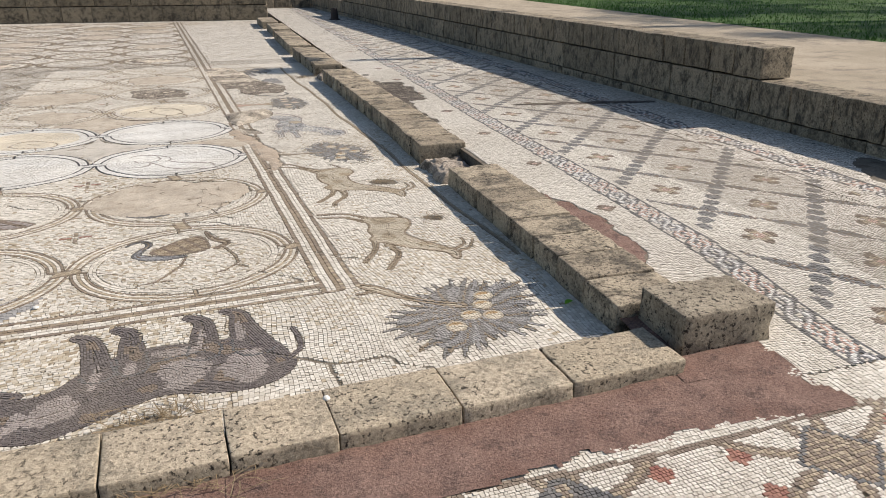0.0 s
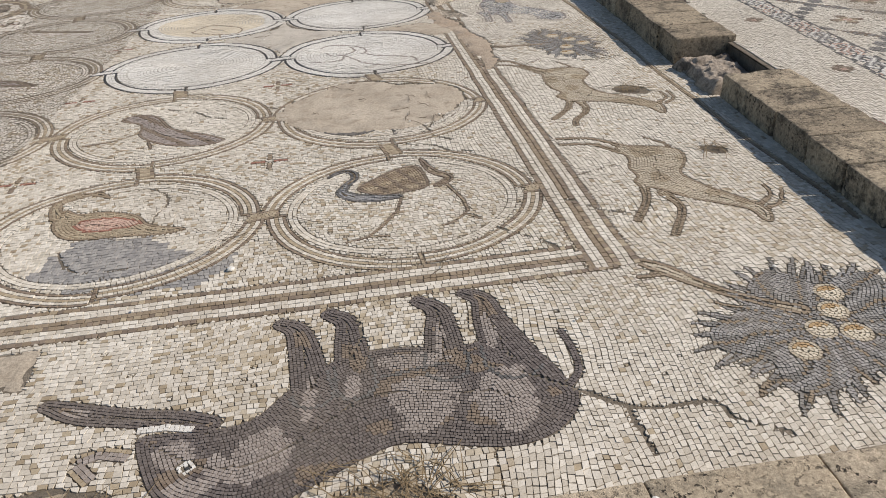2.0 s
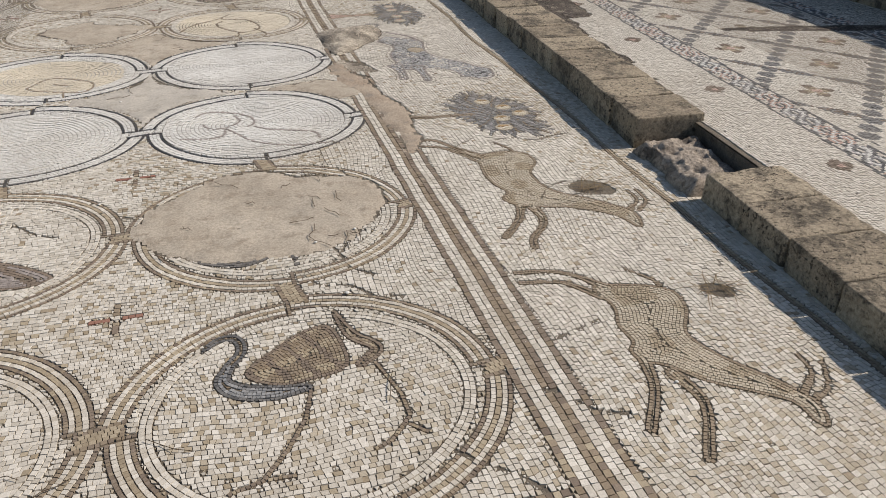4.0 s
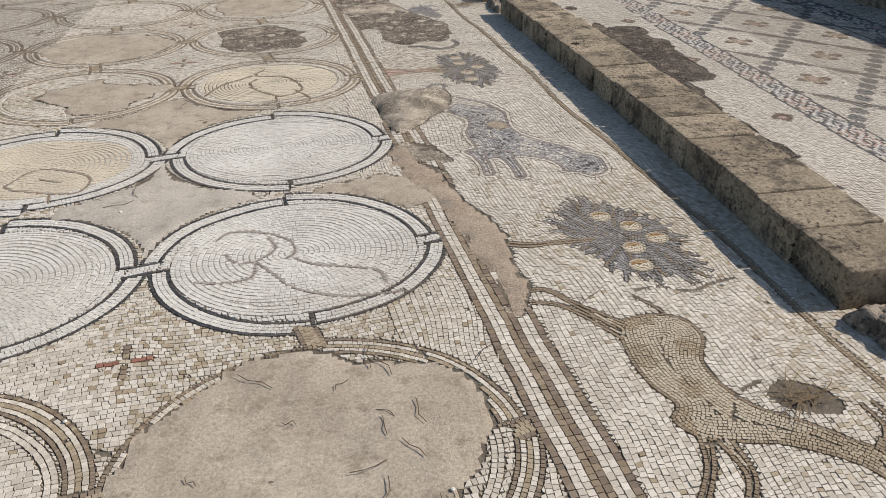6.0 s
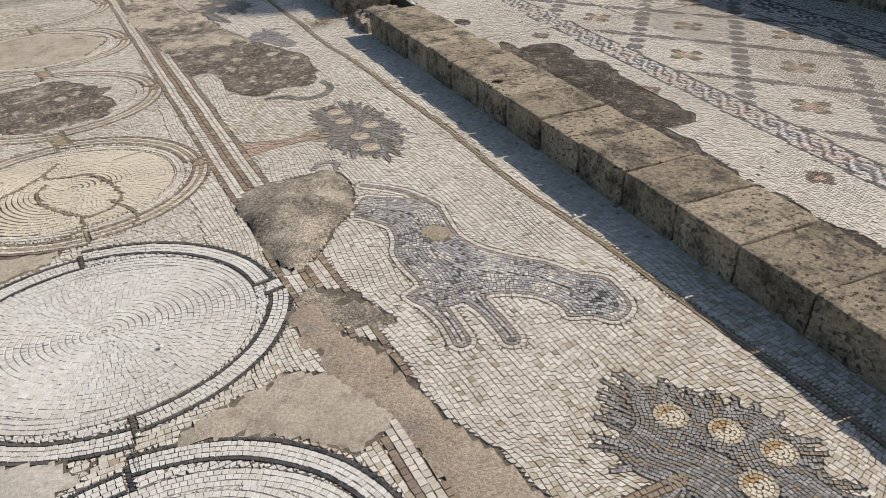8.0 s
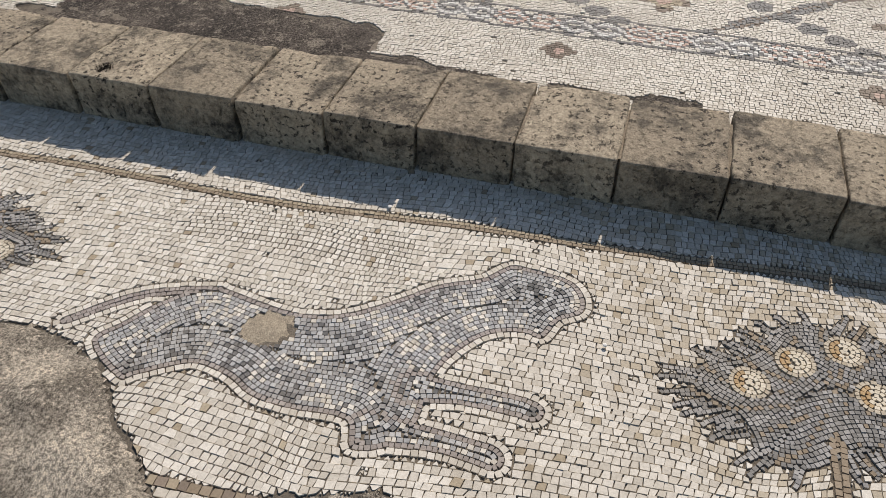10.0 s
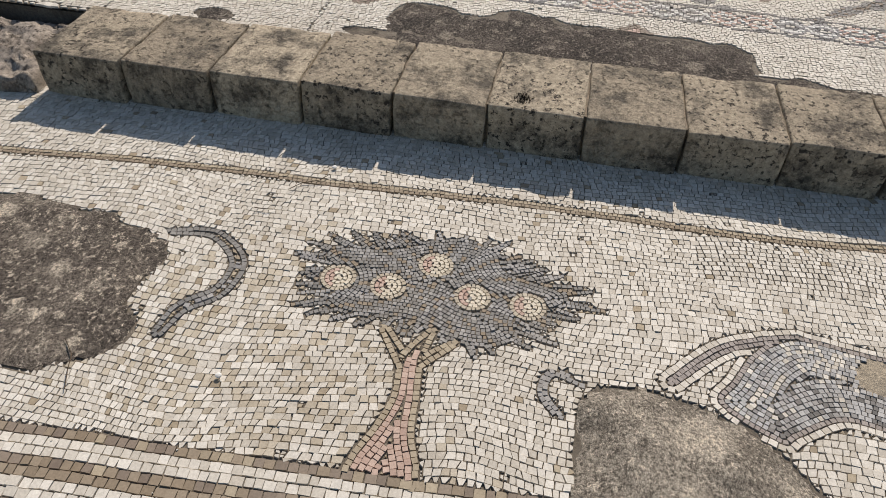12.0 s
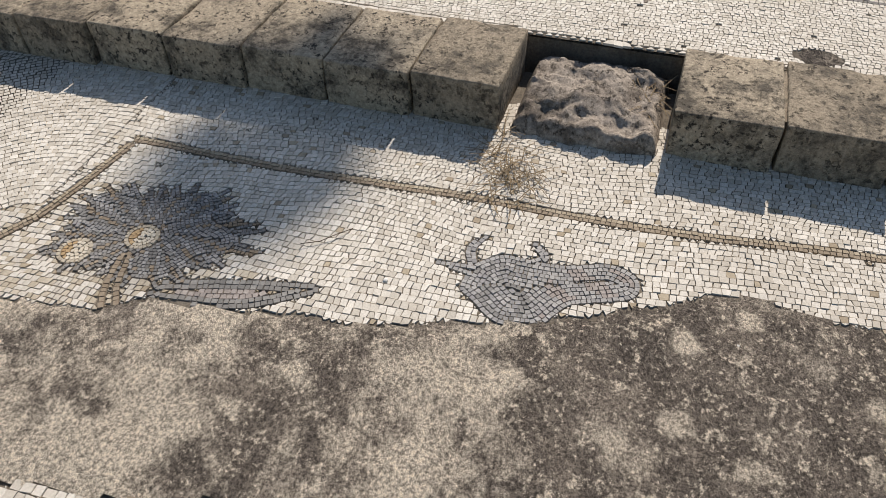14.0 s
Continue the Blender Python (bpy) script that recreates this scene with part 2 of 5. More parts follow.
def right_z(x, y):
    s = np.clip((np.asarray(y) - 2.0) / 1.3, 0, 1)
    return 0.03 + 0.09 * s * s * (3 - 2 * s) + 0.004 * value_noise(x, y, 1.1, 8)


def spline(points, steps=8):
    """Catmull-Rom through (x, y, half width)."""
    p = np.array(points, float)
    if len(p) < 3:
        return np.linspace(p[0], p[-1], 3)
    q = np.vstack([2 * p[0] - p[1], p, 2 * p[-1] - p[-2]])
    out = []
    for i in range(1, len(q) - 2):
        for s in np.linspace(0, 1, steps, endpoint=False):
            a, b, c, d = q[i - 1:i + 3]
            out.append(0.5 * (2 * b + (c - a) * s + (2 * a - 5 * b + 4 * c - d) * s * s + (3 * b - a - 3 * c + d) * s ** 3))
    return np.array(out + [q[-2]])


def stroke(X, Y, points):
    """Signed distance to a line of changing width."""
    c = spline(points)
    best = np.full(np.shape(X), 9.0)
    for (x0, y0, w0), (x1, y1, w1) in zip(c[:-1], c[1:]):
        dx, dy = x1 - x0, y1 - y0
        t = np.clip(((X - x0) * dx + (Y - y0) * dy) / (dx * dx + dy * dy + 1e-12), 0, 1)
        best = np.minimum(best, np.hypot(X - x0 - t * dx, Y - y0 - t * dy) - (w0 + (w1 - w0) * t))
    return best


def closed(X, Y, points):
    """Signed distance to a smooth closed outline through (x, y)."""
    p = np.array(points, float)
    q = np.vstack([p[-1:], p, p[:2]])
    c = np.vstack([0.5 * (2 * q[i] + (q[i + 1] - q[i - 1]) * s + (2 * q[i - 1] - 5 * q[i] + 4 * q[i + 1] - q[i + 2]) * s * s + (3 * q[i] - q[i - 1] - 3 * q[i + 1] + q[i + 2]) * s ** 3)
                   for i in range(1, len(q) - 2) for s in (0.0, 0.25, 0.5, 0.75)])
    best, odd = np.full(np.shape(X), 9.0), np.zeros(np.shape(X), bool)
    for (x0, y0), (x1, y1) in zip(c, np.roll(c, -1, 0)):
        dx, dy = x1 - x0, y1 - y0
        t = np.clip(((X - x0) * dx + (Y - y0) * dy) / (dx * dx + dy * dy + 1e-12), 0, 1)
        best = np.minimum(best, np.hypot(X - x0 - t * dx, Y - y0 - t * dy))
        odd ^= ((y0 > Y) != (y1 > Y)) & (X < dx * (Y - y0) / (dy if abs(dy) > 1e-9 else 1e-9) + x0)
    return np.where(odd, -best, best)


def shape(X, Y, points):
    return closed(X, Y, points) if len(points[0]) == 2 else stroke(X, Y, points)


def union(X, Y, shapes):
    return np.minimum.reduce([shape(X, Y, s) for s in shapes])


def trace(g):
    """The zero lines of a field on a grid, as chains of grid places."""
    S = g < 0
    n = g.shape[1]
    h, v = S[:-1] != S[1:], S[:, :-1] != S[:, 1:]
    active = h[:, :-1] | h[:, 1:] | v[:-1] | v[1:]
    next_to = {}
    for i, j in zip(*np.nonzero(active)):
        e = []
        if h[i, j]:
            e.append((0, i, j))
        if v[i, j]:
            e.append((1, i, j))
        if h[i, j + 1]:
            e.append((0, i, j + 1))
        if v[i + 1, j]:
            e.append((1, i + 1, j))
        for a, b in zip(e[::2], e[1::2]):
            next_to.setdefault(a, []).append(b)
            next_to.setdefault(b, []).append(a)
    seen, chains = set(), []
    for first in sorted(next_to, key=lambda e: len(next_to[e])):
        if first in seen:
            continue
        chain, at = [first], first
        seen.add(first)
        while True:
            step = [e for e in next_to[at] if e not in seen]
            if not step:
                break
            at = step[0]
            seen.add(at)
            chain.append(at)
        loop = len(chain) > 3 and first in next_to[at]
        out = []
        for ax, i, j in chain + ([first] if loop else []):
            a, b = (g[i, j], g[i + 1, j]) if ax == 0 else (g[i, j], g[i, j + 1])
            t = a / (a - b)
            out.append((i + (t if ax == 0 else 0), j + (t if ax == 1 else 0)))
        chains.append(np.array(out))
    return chains


def ellipse(X, Y, cx, cy, rx, ry, turn=0.0):
    c, s = math.cos(radians(turn)), math.sin(radians(turn))
    u, v = (X - cx) * c + (Y - cy) * s, -(X - cx) * s + (Y - cy) * c
    return (np.hypot(u / rx, v / ry) - 1) * min(rx, ry)


class Mosaic:
    """Gathers the cubes of one floor: centre, turn, size, stone and corners of each."""

    def __init__(self, x0, x1, y0, y1, step=0.003):
        self.x0, self.y0, self.step = x0, y0, step
        self.shape = (int((x1 - x0) / step) + 1, int((y1 - y0) / step) + 1)
        self.full = np.zeros(self.shape, bool)
        self.rows, self.grid, self.cut = [], {}, []
        self.rng = np.random.default_rng(33)

    def cell(self, x, y):
        i = np.clip(((np.asarray(x) - self.x0) / self.step).astype(int), 0, self.shape[0] - 1)
        j = np.clip(((np.asarray(y) - self.y0) / self.step).astype(int), 0, self.shape[1] - 1)
        return i, j

    def lay(self, x, y, turn, size, stone, long=1.0, tight=0.86):
        """Lays cubes in order, each only where it finds room."""
        n = len(x)
        turn, stone, long = np.broadcast_to(turn, n), np.broadcast_to(stone, n), np.broadcast_to(long, n)
        g, cs = self.grid, 0.03
        for k in range(n):
            px, py = float(x[k]), float(y[k])
            ci, cj = int(px // cs), int(py // cs)
            ok = True
            for i in (ci - 1, ci, ci + 1):
                for j in (cj - 1, cj, cj + 1):
                    for qx, qy, qs in g.get((i, j), ()):
                        r = (qs + size) * 0.5 * tight
                        if (qx - px) ** 2 + (qy - py) ** 2 < r * r:
                            ok = False
                            break
                    if not ok:
                        break
                if not ok:
                    break
            if ok:
                g.setdefault((ci, cj), []).append((px, py, size))
                self.rows.append((px, py, turn[k], size * long[k], size, stone[k]))

    def along(self, p, size):
        """Places, turns and lengths of uneven cubes set end to end along a line."""
        s = np.concatenate([[0], np.cumsum(np.hypot(*np.diff(p, axis=0).T))])
        n = max(1, round(s[-1] / (size * 1.04)))
        w = self.rng.uniform(0.8, 1.22, n)
        ends = np.concatenate([[0], np.cumsum(w)]) * s[-1] / w.sum()
        at = (ends[:-1] + ends[1:]) / 2
        x, y = np.interp(at, s, p[:, 0]), np.interp(at, s, p[:, 1])
        e = size * 0.5
        tx = np.interp(np.minimum(at + e, s[-1]), s, p[:, 0]) - np.interp(np.maximum(at - e, 0), s, p[:, 0])
        ty = np.interp(np.minimum(at + e, s[-1]), s, p[:, 1]) - np.interp(np.maximum(at - e, 0), s, p[:, 1])
        return x, y, np.arctan2(ty, tx), np.diff(ends) / size

    def line(self, points, offsets, size, wobble=0.003):
        """Rows of cubes along a line; offsets: (sideways, stone)."""
        p = np.array(points, float)
        for off, name in offsets:
            x, y, a, long = self.along(p, size)
            w = off + wobble * value_noise(x, y, 6, 11)
            stone = np.full(len(x), CODE[name])
            if name == "brown":
                worn = self.rng.random(len(x)) + 0.3 * value_noise(x, y, 2.5, 12)
                stone = np.where(worn > 0.92, CODE["tan"], np.where(worn > 0.55, CODE["umber"], stone))
            self.lay(x - np.sin(a) * w, y + np.cos(a) * w, a, size, stone, long, tight=0.74)

    def contour(self, field, box, size, stone_of, deepest, first=0.5, step=0.005):
        """Fills the inside of a field with rows of cubes that follow its edge."""
        xs, ys = np.arange(box[0], box[1], step), np.arange(box[2], box[3], step)
        X, Y = np.meshgrid(xs, ys, indexing="ij")
        f = field(X, Y)
        k = first
        while k * size < deepest and (f + k * size < 0).any():
            for chain in trace(f + k * size):
                if len(chain) < 3:
                    continue
                p = np.column_stack([xs[0] + chain[:, 0] * step, ys[0] + chain[:, 1] * step])
                x, y, a, long = self.along(p, size)
                self.lay(x, y, a, size, stone_of(x, y, k), long, tight=0.76)
            k += 1.0

    def seal(self, margin):
        """Marks the ground under all laid cubes as taken."""
        r = np.array(self.rows)
        if len(r) == 0:
            return
        c, s = np.cos(r[:, 2]), np.sin(r[:, 2])
        for a in np.linspace(-0.48, 0.48, 8):
            for b in np.linspace(-0.48, 0.48, 8):
                u, v = a * (r[:, 3] + 2 * margin), b * (r[:, 4] + 2 * margin)
                self.full[self.cell(r[:, 0] + u * c - v * s, r[:, 1] + u * s + v * c)] = True

    def block(self, field, box):
        """Keeps cubes out of a lacuna."""
        i0, j0 = self.cell(box[0], box[2])
        i1, j1 = self.cell(box[1], box[3])
        X, Y = np.meshgrid(self.x0 + np.arange(i0, i1 + 1) * self.step, self.y0 + np.arange(j0, j1 + 1) * self.step, indexing="ij")
        hole = field(X, Y) < 0
        self.full[i0:i1 + 1, j0:j1 + 1] |= hole
        self.rows = [r for r in self.rows if not (box[0] < r[0] < box[1] and box[2] < r[1] < box[3] and hole[min(max(int((r[0] - self.x0) / self.step) - i0, 0), hole.shape[0] - 1), min(max(int((r[1] - self.y0) / self.step) - j0, 0), hole.shape[1] - 1)])]

    def fill(self, box, size, stone_of, turn=0.0, keep=None, warp=0.035, seed=0, loss=0.004, least=0.22):
        """Background cubes in wandering rows, uneven in length, cut to fit round what lies there."""
        rng = np.random.default_rng(seed)
        cx, cy = (box[0] + box[1]) / 2, (box[2] + box[3]) / 2
        ca, sa = math.cos(turn), math.sin(turn)
        w, h = (box[1] - box[0]) / 2 + 0.1, (box[3] - box[2]) / 2 + 0.1
        hu, hv = abs(w * ca) + abs(h * sa), abs(w * sa) + abs(h * ca)
        nr, nc = int(2 * hv / size) + 2, int(2 * hu / size) + 2
        v = -hv + np.concatenate([[0], np.cumsum(rng.uniform(0.86, 1.14, nr) * size)])
        u = -hu - rng.uniform(0, 1, (nr, 1)) * size + np.cumsum(rng.uniform(0.78, 1.26, (nr, nc + 1)) * size, 1)
        slant = rng.normal(0, 0.07 * size, u.shape)
        flat = lambda m: m.ravel()
        lo, hi = np.broadcast_to(v[:-1, None], u[:, 1:].shape), np.broadcast_to(v[1:, None], u[:, 1:].shape)
        U = np.stack([flat((u - slant)[:, :-1]), flat((u - slant)[:, 1:]), flat((u + slant)[:, 1:]), flat((u + slant)[:, :-1])], 1)
        V = np.stack([flat(lo), flat(lo), flat(hi), flat(hi)], 1)
        x, y = cx + U * ca - V * sa, cy + U * sa + V * ca
        mx, my = x.mean(1), y.mean(1)
        ok = (mx > box[0] - 0.1) & (mx < box[1] + 0.1) & (my > box[2] - 0.1) & (my < box[3] + 0.1)
        x, y = x[ok], y[ok]
        dx = warp * value_noise(x, y, 1.5, 21) + warp * 0.3 * value_noise(x, y, 4.6, 22)
        dy = warp * value_noise(x, y, 1.5, 23) + warp * 0.3 * value_noise(x, y, 4.6, 24)
        x, y = x + dx, y + dy
        free = lambda px, py: ~self.full[self.cell(px, py)]
        mx, my = x.mean(1), y.mean(1)
        ok = (mx > box[0]) & (mx < box[1]) & (my > box[2]) & (my < box[3]) & (rng.uniform(0, 1, len(mx)) > loss)
        x, y, mx, my = x[ok], y[ok], mx[ok], my[ok]
        if keep is not None:
            ok = keep(mx, my)
            x, y, mx, my = x[ok], y[ok], mx[ok], my[ok]
        # where the middle is taken, start from the corners that are free
        fc = free(x, y)
        n = fc.sum(1)
        part_x, part_y = (x * fc).sum(1) / np.maximum(n, 1), (y * fc).sum(1) / np.maximum(n, 1)
        mid = free(mx, my)
        shift = ~mid & (n >= 2)
        mx, my = np.where(shift, part_x * 0.7 + mx * 0.3, mx), np.where(shift, part_y * 0.7 + my * 0.3, my)
        ok = free(mx, my)
        x, y, mx, my = x[ok], y[ok], mx[ok], my[ok]
        reach = np.zeros(x.shape)
        for f in (0.3, 0.4, 0.5, 0.6, 0.7, 0.8, 0.9, 1.0):
            good = free(mx[:, None] + f * (x - mx[:, None]), my[:, None] + f * (y - my[:, None]))
            reach = np.where(good & (reach >= f - 0.31 if f < 0.35 else reach >= f - 0.11), f, reach)
        x, y = mx[:, None] + np.maximum(reach, 0.2) * (x - mx[:, None]), my[:, None] + np.maximum(reach, 0.2) * (y - my[:, None])
        area = 0.5 * np.abs((x[:, 0] - x[:, 2]) * (y[:, 1] - y[:, 3]) - (x[:, 1] - x[:, 3]) * (y[:, 0] - y[:, 2]))
        ok = area > least * size * size
        x, y = x[ok], y[ok]
        mx, my = x.mean(1), y.mean(1)
        for a in np.linspace(0.04, 0.96, 8):
            for b in np.linspace(0.04, 0.96, 8):
                wts = ((1 - a) * (1 - b), a * (1 - b), a * b, (1 - a) * b)
                self.full[self.cell(sum(wt * x[:, k] for k, wt in enumerate(wts)), sum(wt * y[:, k] for k, wt in enumerate(wts)))] = True
        st = np.broadcast_to(stone_of(mx, my), len(mx))
        ang = np.arctan2(y[:, 1] - y[:, 0], x[:, 1] - x[:, 0])
        self.cut.append(np.column_stack([mx, my, ang, np.hypot(x[:, 1] - x[:, 0], y[:, 1] - y[:, 0]), np.hypot(x[:, 2] - x[:, 1], y[:, 2] - y[:, 1]), st, x, y]))

    def arrays(self):
        out = list(self.cut)
        if self.rows:
            r = np.array(self.rows)
            c, s = np.cos(r[:, 2])[:, None], np.sin(r[:, 2])[:, None]
            u, v = r[:, 3:4] * np.array([[-0.5, 0.5, 0.5, -0.5]]), r[:, 4:5] * np.array([[-0.5, -0.5, 0.5, 0.5]])
            out.append(np.column_stack([r, r[:, :1] + u * c - v * s, r[:, 1:2] + u * s + v * c]))
        return np.vstack(out)


def tessera_mesh(name, r, z_of, deep, parent, joint=0.0022, seed=3, relief=0.0007):
    """Cubes r as one mesh; deep ones have their sides."""
    rng = np.random.default_rng(seed)
    n = len(r)
    z = z_of(r[:, 0], r[:, 1]) + rng.normal(0, relief, n)
    tilt = rng.normal(0, 0.02, (2, n))
    size = np.maximum(np.minimum(r[:, 3], r[:, 4]), 0.006)
    keep = np.clip(1 - joint / size, 0.6, 0.95)[:, None]
    jit = 0.06 * size[:, None]
    px = (r[:, 6:10] - r[:, :1]) * keep + rng.uniform(-1, 1, (n, 4)) * jit
    py = (r[:, 10:14] - r[:, 1:2]) * keep + rng.uniform(-1, 1, (n, 4)) * jit
    top = np.stack([r[:, :1] + px, r[:, 1:2] + py, z[:, None] + px * tilt[0][:, None] + py * tilt[1][:, None]], 2)
    stone = r[:, 5].astype(int)
    if not deep:
        v = top.reshape(-1, 3)
        f = np.arange(4 * n).reshape(-1, 4)
        return link_mesh(name, v, f, stone_mats, parent, stone)
    low = top.copy()
    mid = top.mean(1, keepdims=True)
    low[:, :, :2] = mid[:, :, :2] + (top[:, :, :2] - mid[:, :, :2]) * 1.06
    low[:, :, 2] -= 0.008
    v = np.concatenate([top, low], 1).reshape(-1, 3)
    base = np.array([(0, 1, 2, 3), (0, 4, 5, 1), (1, 5, 6, 2), (2, 6, 7, 3), (3, 7, 4, 0)])
    f = (np.arange(n)[:, None, None] * 8 + base[None]).reshape(-1, 4)
    return link_mesh(name, v, f, stone_mats, parent, np.repeat(stone, 5))


def sheet(name, field, box, step, z_of, mat, parent=None):
    """A skin over the inside of a field."""
    xs, ys = np.arange(box[0], box[1] + step, step), np.arange(box[2], box[3] + step, step)
    X, Y = np.meshgrid(xs, ys, indexing="ij")
    inside = field(X, Y) < step * 0.5
    idx = np.full(X.shape, -1)
    cell = inside[:-1, :-1] & inside[1:, :-1] & inside[1:, 1:] & inside[:-1, 1:]
    use = np.zeros(X.shape, bool)
    for a, b in ((0, 0), (1, 0), (1, 1), (0, 1)):
        use[a:use.shape[0] - 1 + a, b:use.shape[1] - 1 + b] |= cell
    idx[use] = np.arange(use.sum())
    v = np.column_stack([X[use], Y[use], z_of(X[use], Y[use])])
    i, j = np.nonzero(cell)
    f = np.column_stack([idx[i, j], idx[i + 1, j], idx[i + 1, j + 1], idx[i, j + 1]])
    return link_mesh(name, v, f, [mat], parent, smooth=True)


# ---- ground and beds ----
everywhere = lambda X, Y: X * 0 - 1
big = 400.0
gx = np.array([-big, -20, -8, 2.1, 5.6, 8.6, 30, big])
gv = [(x, y, -0.06) for x in gx for y in (-big, -10, 30, big)]
gf = [(i * 4 + j, (i + 1) * 4 + j, (i + 1) * 4 + j + 1, i * 4 + j + 1) for i in range(len(gx) - 1) for j in range(3)]
tagged(link_mesh("ground", gv, gf, [soil_mat]), "dry sandy soil round the excavated mosaic floors", "ground", kind="structure")
floor_birds = tagged(sheet("floor_birds", everywhere, (-7.0, 2.2, 2.2, 23.2), 0.1, lambda x, y: left_z(x, y) - 0.0042, mortar_mat), "worn ancient mosaic floor with bird medallions and an animal border", "mosaic floor", kind="structure")
floor_lattice = tagged(sheet("floor_lattice", everywhere, (2.25, 5.8, 0.2, 27.0), 0.05, lambda x, y: right_z(x, y) - 0.0045, mortar_mat), "ancient mosaic floor with a diamond lattice and braided border", "mosaic floor", kind="structure")

bv = [(x, y, z) for y in (2.7, 27.0) for x in (2.262, 2.34) for z in (-0.06, 0.10)]
tagged(link_mesh("bed_edge", bv, [(0, 1, 3, 2), (4, 6, 7, 5), (0, 4, 5, 1), (2, 3, 7, 6), (1, 5, 7, 3), (0, 2, 6, 4)], [mortar_mat]), "exposed earthy edge of the lattice floor's bed", "bed edge", kind="structure")

# ---- bird floor: layout ----
birds = Mosaic(-7.0, 2.0, 2.25, 23.1)
ROW, COL, FIRST = Vector((-0.074, 1.183)), Vector((-1.215, -0.055)), Vector((0.115, 4.085))
RX, RY = 0.60, 0.545
lean = math.atan2(0.074, 1.183)


def centre(c, r):
    p = FIRST + COL * c + ROW * r
    return p.x, p.y


WHITE_ONES = {(0, 2), (0, 3), (1, 2), (1, 3)}


def ring(cx, cy, rx, ry, n=90, a0=0.0, a1=2 * math.pi):
    a = np.linspace(a0, a1, n)
    u, v = rx * np.cos(a), ry * np.sin(a)
    return np.column_stack([cx + u * math.cos(lean) - v * math.sin(lean), cy + u * math.sin(lean) + v * math.cos(lean)])


def pinwheel(cx, cy, off, step):
    """Four arcs, each swinging outward to overlap the next, as the knotted bands do."""
    for q in range(4):
        a = np.linspace(q * math.pi / 2 + 0.06, (q + 1) * math.pi / 2 + 0.02, 24)
        grow = step * (np.linspace(0, 1, 24) ** 1.5 - 0.35)
        u, v = (RX + off + grow) * np.cos(a), (RY + off + grow) * np.sin(a)
        yield np.column_stack([cx + u * math.cos(lean) - v * math.sin(lean), cy + u * math.sin(lean) + v * math.cos(lean)])


def near_medallion(cx, cy, bold):
    if bold:
        rows, step = [(-0.004, "black", 0.0125), (-0.021, "white", 0.0175), (-0.039, "white", 0.0175), (-0.057, "white", 0.0175), (-0.073, "black", 0.0125)], 0.05
    else:
        rows, step = [(-0.004, "brown", 0.0135), (-0.021, "cream", 0.017), (-0.039, "tan", 0.017), (-0.057, "cream", 0.0165), (-0.073, "brown", 0.0135)], 0.03
    for off, name, s in rows:
        for arc in pinwheel(cx, cy, off, step):
            birds.line(arc, [(0, name)], s)
    for q in range(4):
        a = q * math.pi / 2 + 0.035
        p = [((RX + d) * math.cos(a), (RY + d) * math.sin(a)) for d in (-0.095, 0.0)]
        birds.line([(cx + u * math.cos(lean) - v * math.sin(lean), cy + u * math.sin(lean) + v * math.cos(lean)) for u, v in p], [(0, "black" if bold else "brown")], 0.013)
    for k in range(3 if bold else 2):
        birds.line(ring(cx, cy, RX - 0.108 - 0.019 * k, RY - 0.108 - 0.019 * k), [(0, "white" if bold else "cream")], 0.018)


def clasp(x, y, turn, bold):
    """The knot where two rings cross."""
    c, s = math.cos(turn), math.sin(turn)
    dark, pale = ("black", "white") if bold else ("brown", "tan")
    t = np.linspace(-1, 1, 9)
    for off, name in ((-0.036, dark), (-0.018, pale), (0.0, pale), (0.018, pale), (0.036, dark)):
        u, v = 0.06 * t + 0.4 * off, off + 0.012 * t
        birds.line(np.column_stack([x + u * c - v * s, y + u * s + v * c]), [(0, name)], 0.018)


# border frame round the medallions
corner = Vector((0.955, 3.42))
up = Vector((-0.0646, 1.0))
side_line = [(corner.x + up.x * k, corner.y + up.y * k) for k in np.linspace(0, 19.2, 80)]
foot_line = [(corner.x - k, corner.y - 0.075 * k) for k in np.linspace(0, 3.2, 20)] + [(corner.x - k, corner.y - 0.075 * 3.2) for k in np.linspace(3.4, 7.5, 20)]
FRAME = ("brown", "cream", "cream", "brown", "umber", "cream", "cream", "brown")
birds.line(side_line, [(0.0245 * k, n) for k, n in enumerate(FRAME)], 0.0235)
birds.line(foot_line, [(-0.0245 * k, n) for k, n in enumerate(FRAME)], 0.0235)

# thin line beside the kerb
birds.line([(1.80 - 0.0585 * (y - 5.4) + 0.014 * math.sin(y * 2.2) + 0.008 * math.sin(y * 5.3), y) for y in np.linspace(3.6, 12.08, 80)], [(0, "tan"), (0.0145, "umber")], 0.014)


birds.line([(1.40, 12.085), (1.17, 12.11), (1.01, 12.14), (0.90, 12.20)], [(0, "tan"), (0.0145, "umber")], 0.014)
for k in range(44):
    a = np.linspace(0.0, 1.45, 40)
    p = np.column_stack([0.95 + (0.12 + 0.0205 * k) * np.cos(a), 12.16 + (0.12 + 0.0205 * k) * np.sin(a)])
    birds.line(p[(p[:, 0] < 1.9) & (p[:, 0] > 0.6)], [(0, "cream")], 0.0195)


# ---- bird floor: figures ----
FIGURES = []


